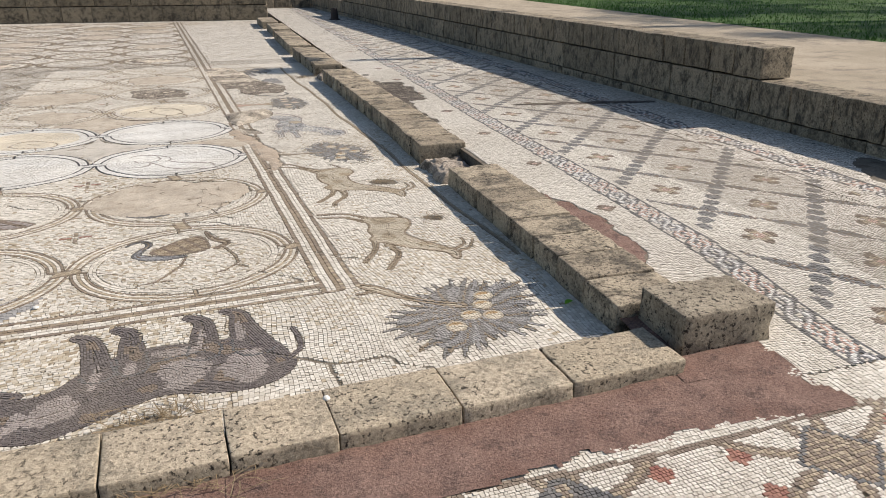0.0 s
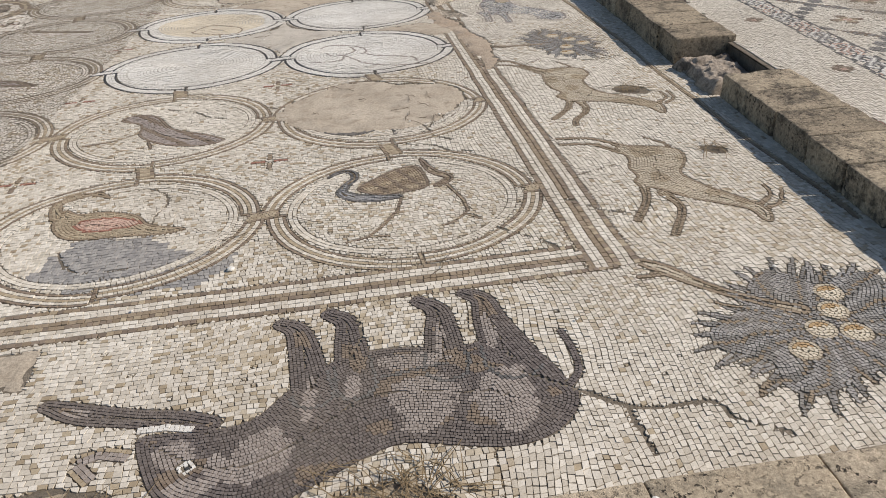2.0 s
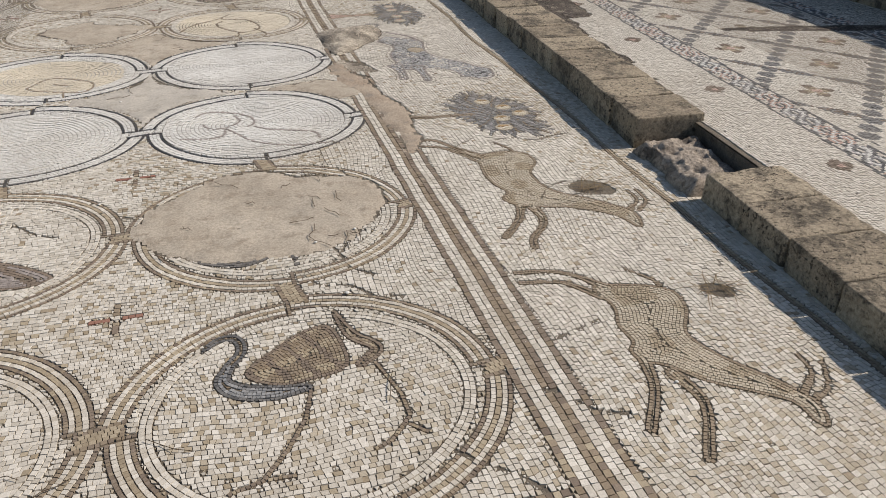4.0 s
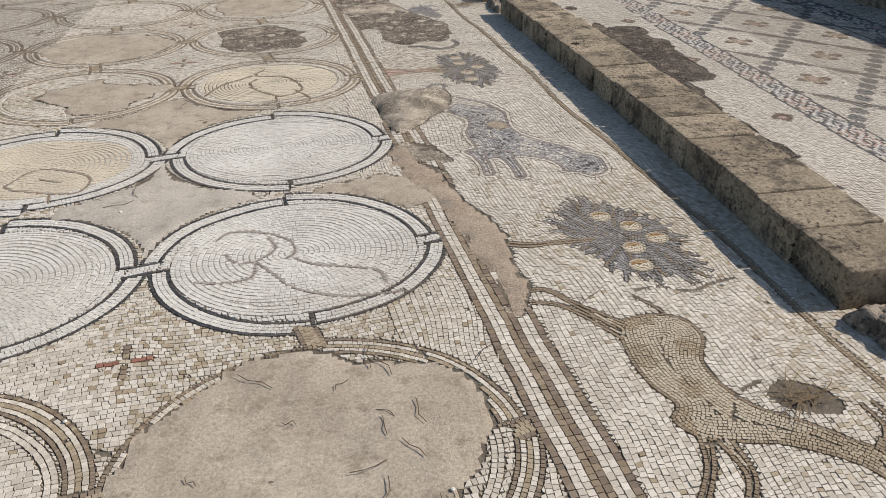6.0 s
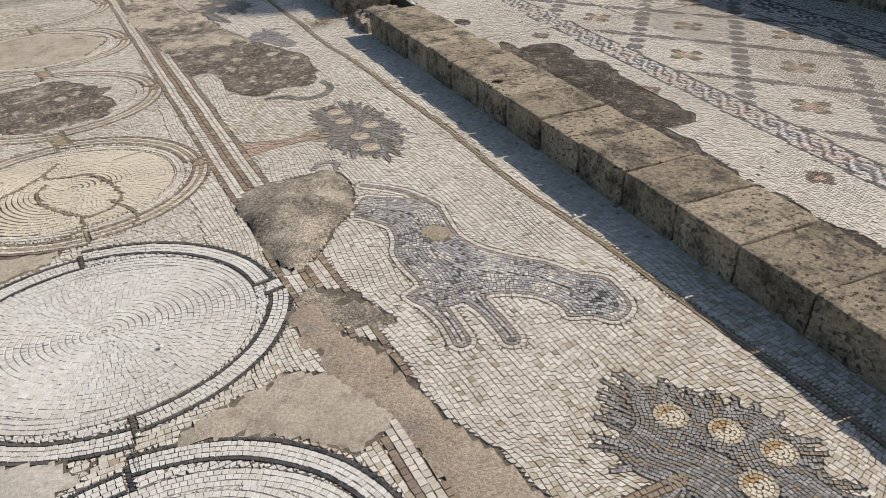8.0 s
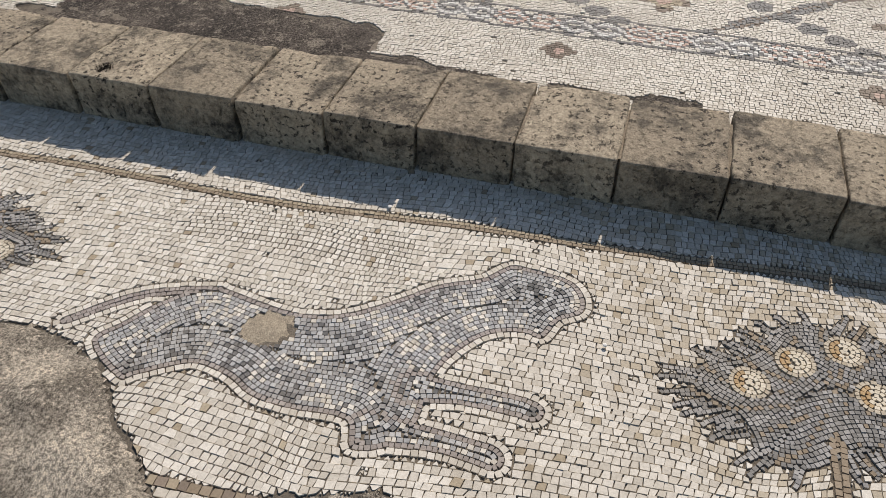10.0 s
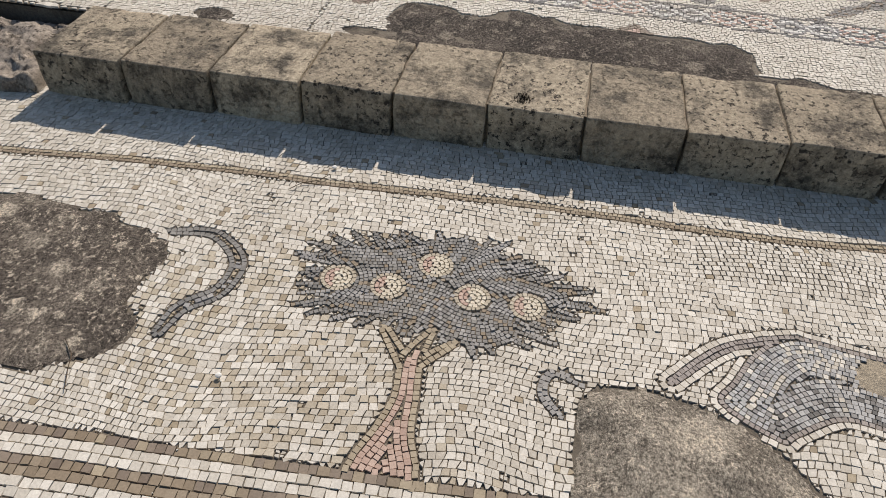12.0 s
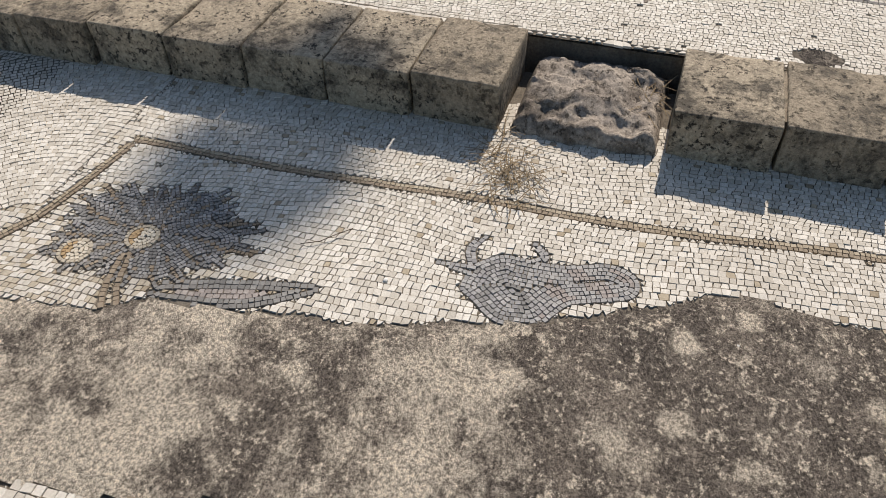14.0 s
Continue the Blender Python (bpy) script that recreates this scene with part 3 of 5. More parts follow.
def figure(shapes, size, stone_of, deepest=0.3, halo=0, body="tan"):
    p = np.array([q[:2] for s in shapes for q in s])
    w = max([q[2] for s in shapes for q in s if len(q) == 3] + [0.02]) + 0.09
    box = (p[:, 0].min() - w, p[:, 0].max() + w, p[:, 1].min() - w, p[:, 1].max() + w)
    birds.contour(lambda X, Y: union(X, Y, shapes), box, size, stone_of, deepest)
    FIGURES.append((shapes, box, body))
    for k in range(halo):
        birds.contour(lambda X, Y: union(X, Y, shapes) - 0.019 * (k + 1), box, 0.018, lambda x, y, k: np.full(len(x), CODE["cream"]), 0.01)


def two_tone(edge, inner, rows=1.6):
    return lambda x, y, k: np.full(len(x), CODE[edge] if k < rows else CODE[inner])


ELEPHANT_BODY = [(0.57, 2.77), (0.54, 2.69), (0.46, 2.62), (0.36, 2.59), (0.25, 2.60), (0.06, 2.64), (-0.06, 2.60), (-0.16, 2.54), (-0.29, 2.47), (-0.40, 2.45), (-0.50, 2.48), (-0.59, 2.53), (-0.65, 2.63), (-0.69, 2.75),
                 (-0.62, 2.765), (-0.50, 2.76), (-0.38, 2.79), (-0.31, 2.87), (-0.26, 2.93), (-0.19, 3.00), (-0.07, 3.05), (0.07, 3.06), (0.23, 3.03), (0.38, 3.07), (0.46, 3.02), (0.52, 2.92), (0.55, 2.83)]
ELEPHANT_LEGS = [
    [(-0.21, 2.88, 0.062), (-0.245, 3.07, 0.052), (-0.28, 3.20, 0.040), (-0.335, 3.245, 0.030)],
    [(-0.08, 2.90, 0.062), (-0.10, 3.09, 0.052), (-0.115, 3.22, 0.038), (-0.175, 3.28, 0.030)],
    [(0.20, 2.95, 0.07), (0.20, 3.12, 0.056), (0.195, 3.24, 0.040), (0.135, 3.305, 0.030)],
    [(0.41, 2.95, 0.09), (0.37, 3.15, 0.060), (0.355, 3.28, 0.040), (0.30, 3.33, 0.030)],
]
ELEPHANT = [ELEPHANT_BODY, *ELEPHANT_LEGS,
            [(-0.50, 2.79, 0.035), (-0.60, 2.815, 0.042), (-0.72, 2.84, 0.038), (-0.88, 2.88, 0.042), (-1.00, 2.93, 0.026)],
            [(0.545, 2.80, 0.012), (0.595, 2.87, 0.011), (0.60, 2.97, 0.011), (0.585, 3.07, 0.011)]]
PALE_SPOTS = ((-0.34, 2.64, 0.085, 0.10), (-0.58, 2.68, 0.05, 0.055), (-0.45, 2.62, 0.03, 0.05), (0.12, 2.80, 0.10, 0.11), (0.36, 2.79, 0.085, 0.13), (0.09, 2.99, 0.10, 0.035), (-0.09, 2.90, 0.03, 0.06), (-0.22, 2.86, 0.02, 0.11), (0.355, 3.12, 0.022, 0.10), (-0.52, 2.55, 0.06, 0.035), (-0.90, 2.885, 0.05, 0.02), (0.19, 3.08, 0.018, 0.07))


def elephant_stone(x, y, k):
    st = np.full(len(x), CODE["violet"])
    if k > 2:
        st[value_noise(x, y, 14, 95) > 0.45] = CODE["brown"]
        for cx, cy, rx, ry in PALE_SPOTS:
            d = np.hypot((x - cx) / rx, (y - cy) / ry) + 0.25 * fbm(x, y, 16, 90, 3)
            st[d < 1] = CODE["mauve"]
        for leg in ELEPHANT_LEGS:
            st[np.abs(stroke(x, y, leg)) < 0.007] = CODE["slate"]
        st[np.abs(y - 2.925 - 0.05 * np.sin(4 * x)) + 0.2 * np.clip(np.abs(x - 0.10) - 0.09, 0, 1) < 0.008] = CODE["slate"]
    eye = np.hypot(x + 0.53, y - 2.63)
    st[eye < 0.024] = CODE["white"]
    st[eye < 0.009] = CODE["black"]
    return st


birds.line([(-0.77, 2.62), (-0.83, 2.68), (-0.78, 2.70), (-0.70, 2.68)], [(0, "mauve"), (0.014, "mauve"), (0.028, "tan")], 0.015)
birds.line([(-0.70, 2.78), (-0.62, 2.785), (-0.54, 2.77)], [(0, "white"), (0.012, "white")], 0.014)
birds.line([(-0.535, 2.607), (-0.51, 2.627), (-0.53, 2.652), (-0.55, 2.63), (-0.535, 2.607)], [(0, "white")], 0.011)
figure(ELEPHANT, 0.0115, elephant_stone, body="violet")


def fruit_tree(fruits, crown, leaves, seed, trunk, bark=("umber", "sand")):
    """A tree of leaf-shaped strokes round its crown's middle, with round fruit."""
    rng = random.Random(seed)
    for fx, fy in fruits:
        birds.contour(lambda X, Y: np.hypot(X - fx, Y - fy) - 0.05, (fx - 0.07, fx + 0.07, fy - 0.07, fy + 0.07), 0.0125,
                      lambda x, y, k: np.where(k < 1, CODE["sand"], np.where((y - fy) > 0.012, CODE["pink"] if seed == 4 else CODE["ochre"], CODE["ivory"])), 0.06)
    figure(trunk, 0.016, two_tone(*bark, 1.0), halo=0)
    cx, cy, rx, ry, turn = crown
    c, s = math.cos(radians(turn)), math.sin(radians(turn))
    at = lambda l, a: (cx + l * (rx * math.cos(a) * c - ry * math.sin(a) * s), cy + l * (rx * math.cos(a) * s + ry * math.sin(a) * c))
    core = [at(0.74 + 0.11 * math.sin(5 * a + seed) + rng.uniform(-0.05, 0.05), a) for a in np.linspace(0, 2 * math.pi, 22, endpoint=False)]
    strokes = [core]
    for k in range(leaves):
        a = 2 * math.pi * (k + rng.uniform(-0.2, 0.2)) / leaves
        reach = 0.90 + 0.11 * math.sin(5 * a + seed) + rng.uniform(-0.05, 0.06)
        b = a - 0.10 * math.cos(5 * a + seed) + rng.uniform(-0.07, 0.07)
        strokes.append([(*at(0.5, a), 0.0125), (*at((0.5 + reach) / 2, (a + b) / 2), 0.0128), (*at(reach, b), 0.0085)])
    vein = lambda x, y: np.arctan2((y - cy) * c - (x - cx) * s, (x - cx) * c + (y - cy) * s)

    def leaf_stone(x, y, k):
        streak = np.sin(vein(x, y) * 17 + 14 * np.hypot(x - cx, y - cy) + 2.5 * value_noise(x, y, 9, seed))
        return np.where(streak > 0.4, CODE["grey"], np.where(streak < -0.93, CODE["umber"], CODE["leaf"]))
    figure(strokes, 0.0122, leaf_stone, halo=0, body="leaf")


fruit_tree([(1.53, 3.14), (1.49, 3.04), (1.40, 2.95), (1.50, 2.92), (1.30, 2.86)], (1.40, 2.98, 0.47, 0.34, 35), 47, 2,
           [[(0.93, 3.46, 0.012), (1.03, 3.37, 0.034), (1.15, 3.23, 0.024), (1.27, 3.13, 0.022), (1.39, 3.06, 0.03)], [(0.92, 3.33, 0.008), (1.03, 3.345, 0.02)]])
fruit_tree([(1.32, 6.52), (1.42, 6.41), (1.49, 6.29), (1.36, 6.23), (1.33, 6.09)], (1.34, 6.32, 0.43, 0.26, 108), 47, 3,
           [[(0.82, 6.37, 0.022), (0.93, 6.33, 0.02), (1.06, 6.33, 0.016), (1.2, 6.33, 0.02)]])
fruit_tree([(1.17, 9.13), (1.17, 8.99), (1.28, 8.88), (1.18, 8.76), (1.18, 8.61)], (1.20, 8.86, 0.44, 0.235, 92), 49, 4,
           [[(0.62, 8.865, 0.085), (0.72, 8.865, 0.05), (0.82, 8.86, 0.034), (0.94, 8.87, 0.030), (1.04, 8.84, 0.014)], [(0.90, 8.87, 0.024), (1.02, 8.96, 0.016)], [(0.92, 8.86, 0.02), (1.01, 8.78, 0.014)]], ("tan", "pink"))
fruit_tree([(0.93, 11.94), (1.03, 11.79)], (1.06, 11.78, 0.32, 0.23, 100), 41, 5,
           [[(0.74, 11.70, 0.03), (0.84, 11.76, 0.024), (0.95, 11.79, 0.02)]])

GOAT_A = [
    [(1.18, 4.47), (1.34, 4.45), (1.46, 4.38), (1.46, 4.26), (1.39, 4.13), (1.43, 4.01), (1.50, 3.91), (1.57, 3.82), (1.61, 3.73), (1.58, 3.64), (1.545, 3.66), (1.53, 3.75), (1.43, 3.82), (1.32, 3.89), (1.24, 3.98), (1.17, 4.02), (1.15, 4.08), (1.18, 4.13), (1.17, 4.22), (1.20, 4.33)],
    [(0.93, 4.62, 0.013), (1.07, 4.60, 0.011), (1.17, 4.53, 0.014), (1.24, 4.43, 0.03)], [(0.93, 4.55, 0.013), (1.08, 4.52, 0.011), (1.19, 4.40, 0.02)], [(1.35, 4.56, 0.007), (1.42, 4.47, 0.009), (1.43, 4.42, 0.012)],
    [(1.18, 4.04, 0.022), (1.15, 3.90, 0.016), (1.06, 3.74, 0.017)], [(1.24, 3.95, 0.026), (1.265, 3.80, 0.017), (1.165, 3.60, 0.017)], [(1.68, 3.95, 0.009), (1.67, 3.86, 0.010), (1.59, 3.78, 0.012)], [(1.74, 3.90, 0.008), (1.69, 3.80, 0.009), (1.61, 3.75, 0.012)],
]
GOAT_B = [
    [(1.09, 5.73), (1.23, 5.76), (1.33, 5.71), (1.35, 5.60), (1.285, 5.48), (1.29, 5.36), (1.34, 5.25), (1.45, 5.16), (1.54, 5.07), (1.60, 5.00), (1.585, 4.87), (1.55, 4.86), (1.52, 4.94), (1.47, 5.00), (1.34, 5.08), (1.23, 5.11), (1.11, 5.15), (1.06, 5.24), (1.10, 5.30), (1.06, 5.40), (1.05, 5.55)],
    [(0.78, 5.99, 0.014), (0.90, 5.985, 0.012), (0.98, 5.87, 0.014), (1.10, 5.70, 0.03)], [(0.79, 5.92, 0.014), (0.90, 5.89, 0.011), (0.98, 5.81, 0.014), (1.09, 5.64, 0.025)], [(1.21, 5.88, 0.007), (1.26, 5.79, 0.009), (1.27, 5.73, 0.012)],
    [(1.13, 5.18, 0.024), (1.08, 5.04, 0.016), (0.975, 4.895, 0.018)], [(1.17, 5.15, 0.026), (1.175, 4.99, 0.017), (1.085, 4.86, 0.015), (1.065, 4.79, 0.017)], [(1.66, 5.20, 0.009), (1.66, 5.10, 0.010), (1.58, 5.01, 0.012)], [(1.705, 5.20, 0.008), (1.70, 5.09, 0.009), (1.63, 5.00, 0.012)],
]
for g in (GOAT_A, GOAT_B):
    figure(g, 0.0125, lambda x, y, k: np.where(k < 1, CODE["umber"], np.where(value_noise(x, y, 11, 97) > 0.25, CODE["tan"], CODE["sand"])))

PANTHER = [
    [(0.97, 8.13), (1.05, 8.09), (1.14, 8.04), (1.21, 7.97), (1.235, 7.90), (1.22, 7.79), (1.21, 7.68), (1.24, 7.56), (1.32, 7.45), (1.42, 7.34), (1.48, 7.23), (1.55, 7.17), (1.555, 7.11), (1.54, 7.00), (1.49, 6.95), (1.43, 6.945), (1.385, 7.00), (1.315, 7.03), (1.32, 7.08), (1.29, 7.16),
     (1.22, 7.22), (1.12, 7.26), (0.98, 7.26), (0.90, 7.30), (0.87, 7.38), (0.94, 7.42), (0.93, 7.56), (0.935, 7.66), (0.97, 7.74), (0.985, 7.83), (0.96, 7.89), (0.91, 7.96), (0.89, 8.00)],
    [(1.07, 7.30, 0.044), (1.085, 7.18, 0.030), (1.09, 7.05, 0.030), (1.085, 7.01, 0.029)], [(0.93, 7.36, 0.044), (0.945, 7.20, 0.030), (0.94, 7.09, 0.030), (0.935, 7.07, 0.029)],
    [(1.01, 8.24, 0.013), (1.14, 8.115, 0.0145), (1.20, 8.00, 0.014), (1.23, 7.91, 0.012)],
]
spot_rng = np.random.default_rng(9)


def panther_stone(x, y, k):
    r = spot_rng.random(len(x)) + 0.35 * value_noise(x, y, 12, 98)
    st = np.where(r < 0.20, CODE["cream"], np.where(r < 0.66, CODE["silver"], np.where(r < 0.98, CODE["grey"], CODE["slate"])))
    face = np.hypot((x - 1.45) / 0.06, (y - 7.03) / 0.05) < 1
    st = np.where(face, np.where(r < 0.55, CODE["silver"], CODE["slate"]), st)
    for leg in PANTHER[1:3]:
        st = np.where(np.abs(stroke(x, y, leg)) < 0.007, CODE["mauve"], st)
    return np.where(k < 1.5, CODE["grey"] if k > 1 else CODE["mauve"], st)


figure(PANTHER, 0.0138, panther_stone, halo=1, body="grey")
figure([[(0.85, 8.50, 0.012), (0.91, 8.545, 0.013), (0.975, 8.525, 0.012), (0.955, 8.45, 0.011)]], 0.014, two_tone("grey", "grey"))
figure([[(1.24, 9.66, 0.014), (1.26, 9.53, 0.02), (1.17, 9.42, 0.024), (1.05, 9.42, 0.024), (0.97, 9.49, 0.024), (0.88, 9.51, 0.018)]], 0.0155, two_tone("leaf", "grey", 1.0))
BULL = [[(1.21, 10.86), (1.26, 10.80), (1.26, 10.73), (1.27, 10.63), (1.31, 10.52), (1.28, 10.44), (1.21, 10.44), (1.16, 10.54), (1.13, 10.60), (1.05, 10.65), (1.03, 10.71), (1.03, 10.77), (1.08, 10.84), (1.11, 10.88), (1.17, 10.875)],
        [(1.20, 10.87, 0.013), (1.26, 10.89, 0.014), (1.32, 10.865, 0.010)], [(1.25, 10.72, 0.012), (1.285, 10.69, 0.013), (1.325, 10.73, 0.010)], [(1.18, 10.87, 0.018), (1.18, 10.97, 0.008)]]


def bull_stone(x, y, k):
    if k < 1:
        return np.full(len(x), CODE["grey"])
    st = np.where((np.sin(y * 190) > 0.35) & (x > 1.17) & (x < 1.25) & (y > 10.72), CODE["leaf"], CODE["grey"])
    st = np.where(np.abs(np.hypot(x - 1.10, y - 10.76) - 0.055) < 0.011, CODE["leaf"], st)
    return np.where((y < 10.66) & (np.sin(60 * (x - 0.6 * y)) > 0.2), CODE["mauve"], st)


figure(BULL, 0.014, bull_stone, body="grey")
figure([[(0.87, 11.62, 0.04), (0.92, 11.42, 0.05), (0.99, 11.25, 0.02)]], 0.0165, two_tone("leaf", "mauve"), halo=0)

# birds in the medallions
NECK = [(-0.225, 4.39, 0.008), (-0.18, 4.445, 0.016), (-0.12, 4.44, 0.018), (-0.10, 4.37, 0.018), (-0.14, 4.29, 0.020), (-0.155, 4.22, 0.028), (-0.10, 4.165, 0.036), (0.0, 4.14, 0.034), (0.10, 4.145, 0.018)]
BACK = [(-0.09, 4.25), (0.02, 4.37), (0.12, 4.44), (0.20, 4.44), (0.24, 4.30), (0.23, 4.21), (0.14, 4.18), (0.01, 4.17)]
figure([NECK, BACK, [(0.22, 4.52, 0.01), (0.265, 4.38, 0.022), (0.34, 4.29, 0.022), (0.28, 4.22, 0.02)]], 0.0125,
       lambda x, y, k: np.where(stroke(x, y, NECK) < 0, CODE["slate"] if k < 1 else CODE["blue"], np.where((k < 1) | (np.sin(70 * x + 40 * y) > 0.6), CODE["brown"], np.where(np.sin(55 * y - 30 * x) > 0.3, CODE["tan"], CODE["umber"]))), body="umber")
for leg in ([(0.11, 4.13), (0.09, 4.01), (0.03, 3.89), (-0.04, 3.79), (-0.13, 3.76)], [(-0.04, 3.79), (0.05, 3.79)], [(0.32, 4.22), (0.38, 4.05), (0.39, 3.95), (0.32, 3.86), (0.27, 3.84)], [(0.38, 3.92), (0.43, 3.87)]):
    birds.line(leg, [(0, "brown")], 0.012)
DUCK = [(-1.42, 4.17), (-1.40, 4.27), (-1.32, 4.22), (-1.22, 4.23), (-1.06, 4.17), (-0.97, 4.06), (-0.81, 4.00), (-0.89, 3.96), (-1.06, 3.97), (-1.28, 3.98), (-1.38, 4.06)]
WING = [(-1.30, 4.14), (-1.15, 4.16), (-1.02, 4.09), (-1.12, 4.05), (-1.27, 4.06)]
figure([DUCK, [(-1.41, 4.20, 0.035), (-1.455, 4.31, 0.024), (-1.41, 4.395, 0.026), (-1.31, 4.42, 0.02), (-1.23, 4.37, 0.008)]], 0.013,
       lambda x, y, k: np.where(np.abs(closed(x, y, WING)) < 0.007, CODE["red"], np.where(closed(x, y, WING) < 0, CODE["pink"], CODE["umber"] if k < 1 else CODE["tan"])), body="tan")
figure([[(-1.46, 5.38), (-1.41, 5.46), (-1.26, 5.42), (-1.12, 5.20), (-0.92, 5.08), (-0.80, 4.97), (-0.93, 4.92), (-1.14, 4.98), (-1.29, 5.12), (-1.33, 5.30)]], 0.014, lambda x, y, k: np.where((k < 1) | (np.sin(45 * (x + y)) > 0.4), CODE["brown"], CODE["mauve"]))
for leg in ([(-1.30, 5.17), (-1.40, 5.08), (-1.57, 5.03)], [(-1.24, 5.09), (-1.18, 4.93)]):
    birds.line(leg, [(0, "brown")], 0.013)
figure([[(-2.75, 6.41, 0.02), (-2.48, 6.30, 0.06), (-2.25, 6.20, 0.02)]], 0.018, two_tone("brown", "mauve"))
figure([[(-2.45, 5.20, 0.02), (-2.25, 5.27, 0.04)]], 0.018, two_tone("slate", "slate"))
figure([[(-2.84, 7.75, 0.02), (-2.33, 7.60, 0.025)]], 0.018, two_tone("brown", "red"))
figure([[(-0.25, 4.97, 0.02), (-0.1, 4.93, 0.03), (0.02, 4.97, 0.015)], [(0.09, 5.0, 0.012), (0.11, 4.88, 0.007), (0.13, 4.80, 0.006)], [(0.02, 5.0, 0.008), (0.2, 5.03, 0.012), (0.3, 5.0, 0.006)]], 0.014, two_tone("slate", "violet"), halo=0, body="slate")
OUTLINES = {
    "mauve": [[(-0.37, 6.61), (-0.31, 6.68), (-0.17, 6.65), (-0.06, 6.56), (-0.04, 6.46), (-0.08, 6.41)], [(-0.33, 6.49), (-0.28, 6.41), (-0.20, 6.40), (-0.13, 6.30), (-0.04, 6.18), (0.12, 6.09), (0.26, 6.08), (0.37, 6.09)], [(-0.20, 6.40), (-0.21, 6.29), (-0.32, 6.26), (-0.43, 6.29)], [(-0.04, 6.41), (0.04, 6.34), (0.27, 6.26), (0.31, 6.16)], [(-0.15, 6.60), (-0.12, 6.50), (-0.20, 6.40)]],
    "umber": [[(-0.60, 8.59), (-0.50, 8.80), (-0.33, 8.97), (-0.23, 9.12), (-0.28, 8.98), (-0.07, 8.90), (0.02, 8.63), (-0.11, 8.50), (-0.28, 8.67), (-0.32, 8.81), (-0.28, 8.91)], [(-0.14, 8.52), (-0.15, 8.39), (-0.23, 8.36)], [(-0.03, 8.63), (0.07, 8.44), (0.05, 8.35)],
              [(-1.45, 7.36), (-1.33, 7.55), (-1.07, 7.42), (-1.08, 7.22), (-1.35, 7.29), (-1.45, 7.36)], [(-1.30, 7.42), (-1.18, 7.36)], [(-1.20, 7.24), (-1.18, 7.12)]],
}
for name, lines in OUTLINES.items():
    for q in lines:
        birds.line(spline([(x, y, 0) for x, y in q])[:, :2], [(0, name)], 0.0125)

# rings, nearest columns
NEAR = [(c, r) for c in range(0, 3) for r in range(0, 8)]
for c in range(0, 3):
    for r in range(0, 8):
        x, y = centre(c, r)
        bold = (c, r) in WHITE_ONES
        clasp(x - 0.61, y - 0.03, lean, bold)
        if not bold:
            clasp(x - 0.037, y + 0.592, lean + math.pi / 2, bold)
        if c == 0:
            clasp(x + 0.605, y + 0.03, lean, bold)
        # little cross flower between four rings
        fx, fy = x - 0.607 - 0.037, y - 0.03 + 0.592
        for k in range(4):
            a = lean + k * math.pi / 2
            birds.line([(fx + 0.02 * math.cos(a), fy + 0.02 * math.sin(a)), (fx + 0.09 * math.cos(a), fy + 0.09 * math.sin(a))], [(0, "brown" if k % 2 else "red")], 0.02)
for c, r in NEAR:
    near_medallion(*centre(c, r), (c, r) in WHITE_ONES)

# rings, far columns and rows, in larger cubes
FAR = [(c, r) for c in range(0, 6) for r in range(0, 16) if (c, r) not in NEAR]
for c, r in FAR:
    x, y = centre(c, r)
    if x < -6.3 or y > 22.3:
        continue
    for off, name in ((0, "brown"), (-0.035, "tan"), (-0.07, "brown")):
        birds.line(ring(x, y, RX - 0.012 + off, RY - 0.012 + off, 60), [(0, name)], 0.033)

# ---- bird floor: lacunae ----
def blob(cx, cy, rx, ry, turn=0.0, rough=0.05, seed=0, scale=4.0):
    return lambda X, Y: ellipse(X, Y, cx, cy, rx, ry, turn) + rough * fbm(X, Y, scale, seed + 40, 4)


def patch(name, field, box, mat, label, rise=0.001, dome=None, rough=0.004):
    birds.block(field, box)

    def z_of(x, y):
        z = left_z(x, y) + rise + rough * fbm(x, y, 9, 77, 4)
        f = field(x, y)
        z = np.where(f > -0.02, z - 0.004, z)
        if dome:
            z = z + dome * np.clip(-f / 0.18, 0, 1) ** 0.7
        return z
    return tagged(sheet(name, field, box, 0.02, z_of, mat), label, "plaster patch", kind="structure")


def either(*fs):
    return lambda X, Y: np.minimum.reduce([f(X, Y) for f in fs])


mound = lambda X, Y: closed(X, Y, [(0.47, 8.32), (0.56, 8.45), (0.74, 8.45), (0.91, 8.45), (0.97, 8.32), (0.95, 8.14), (0.88, 8.01), (0.79, 7.93), (0.69, 7.81), (0.57, 7.70), (0.50, 7.80), (0.47, 8.05)]) + 0.012 * fbm(X, Y, 8, 41, 4)
patch("patch_mound", mound, (0.3, 1.1, 7.7, 8.65), mound_mat, "domed rough grey cement patch in the mosaic", 0.0, 0.045, 0.012)
bull_field = lambda X, Y: union(X, Y, [[(1.02, 9.88, 0.27), (0.98, 10.32, 0.24), (0.75, 10.76, 0.235), (0.65, 11.2, 0.24), (0.56, 11.6, 0.24), (0.5, 12.1, 0.22)], [(0.88, 9.72, 0.14), (0.8, 9.95, 0.2), (0.74, 10.4, 0.22)], [(0.68, 10.5, 0.2), (0.62, 11.1, 0.22), (0.52, 11.8, 0.24)]]) + 0.035 * fbm(X, Y, 5, 43, 5)
bull_area = lambda X, Y: np.maximum(bull_field(X, Y), -blob(0.62, 9.93, 0.20, 0.085, 92, 0.03, 46)(X, Y))
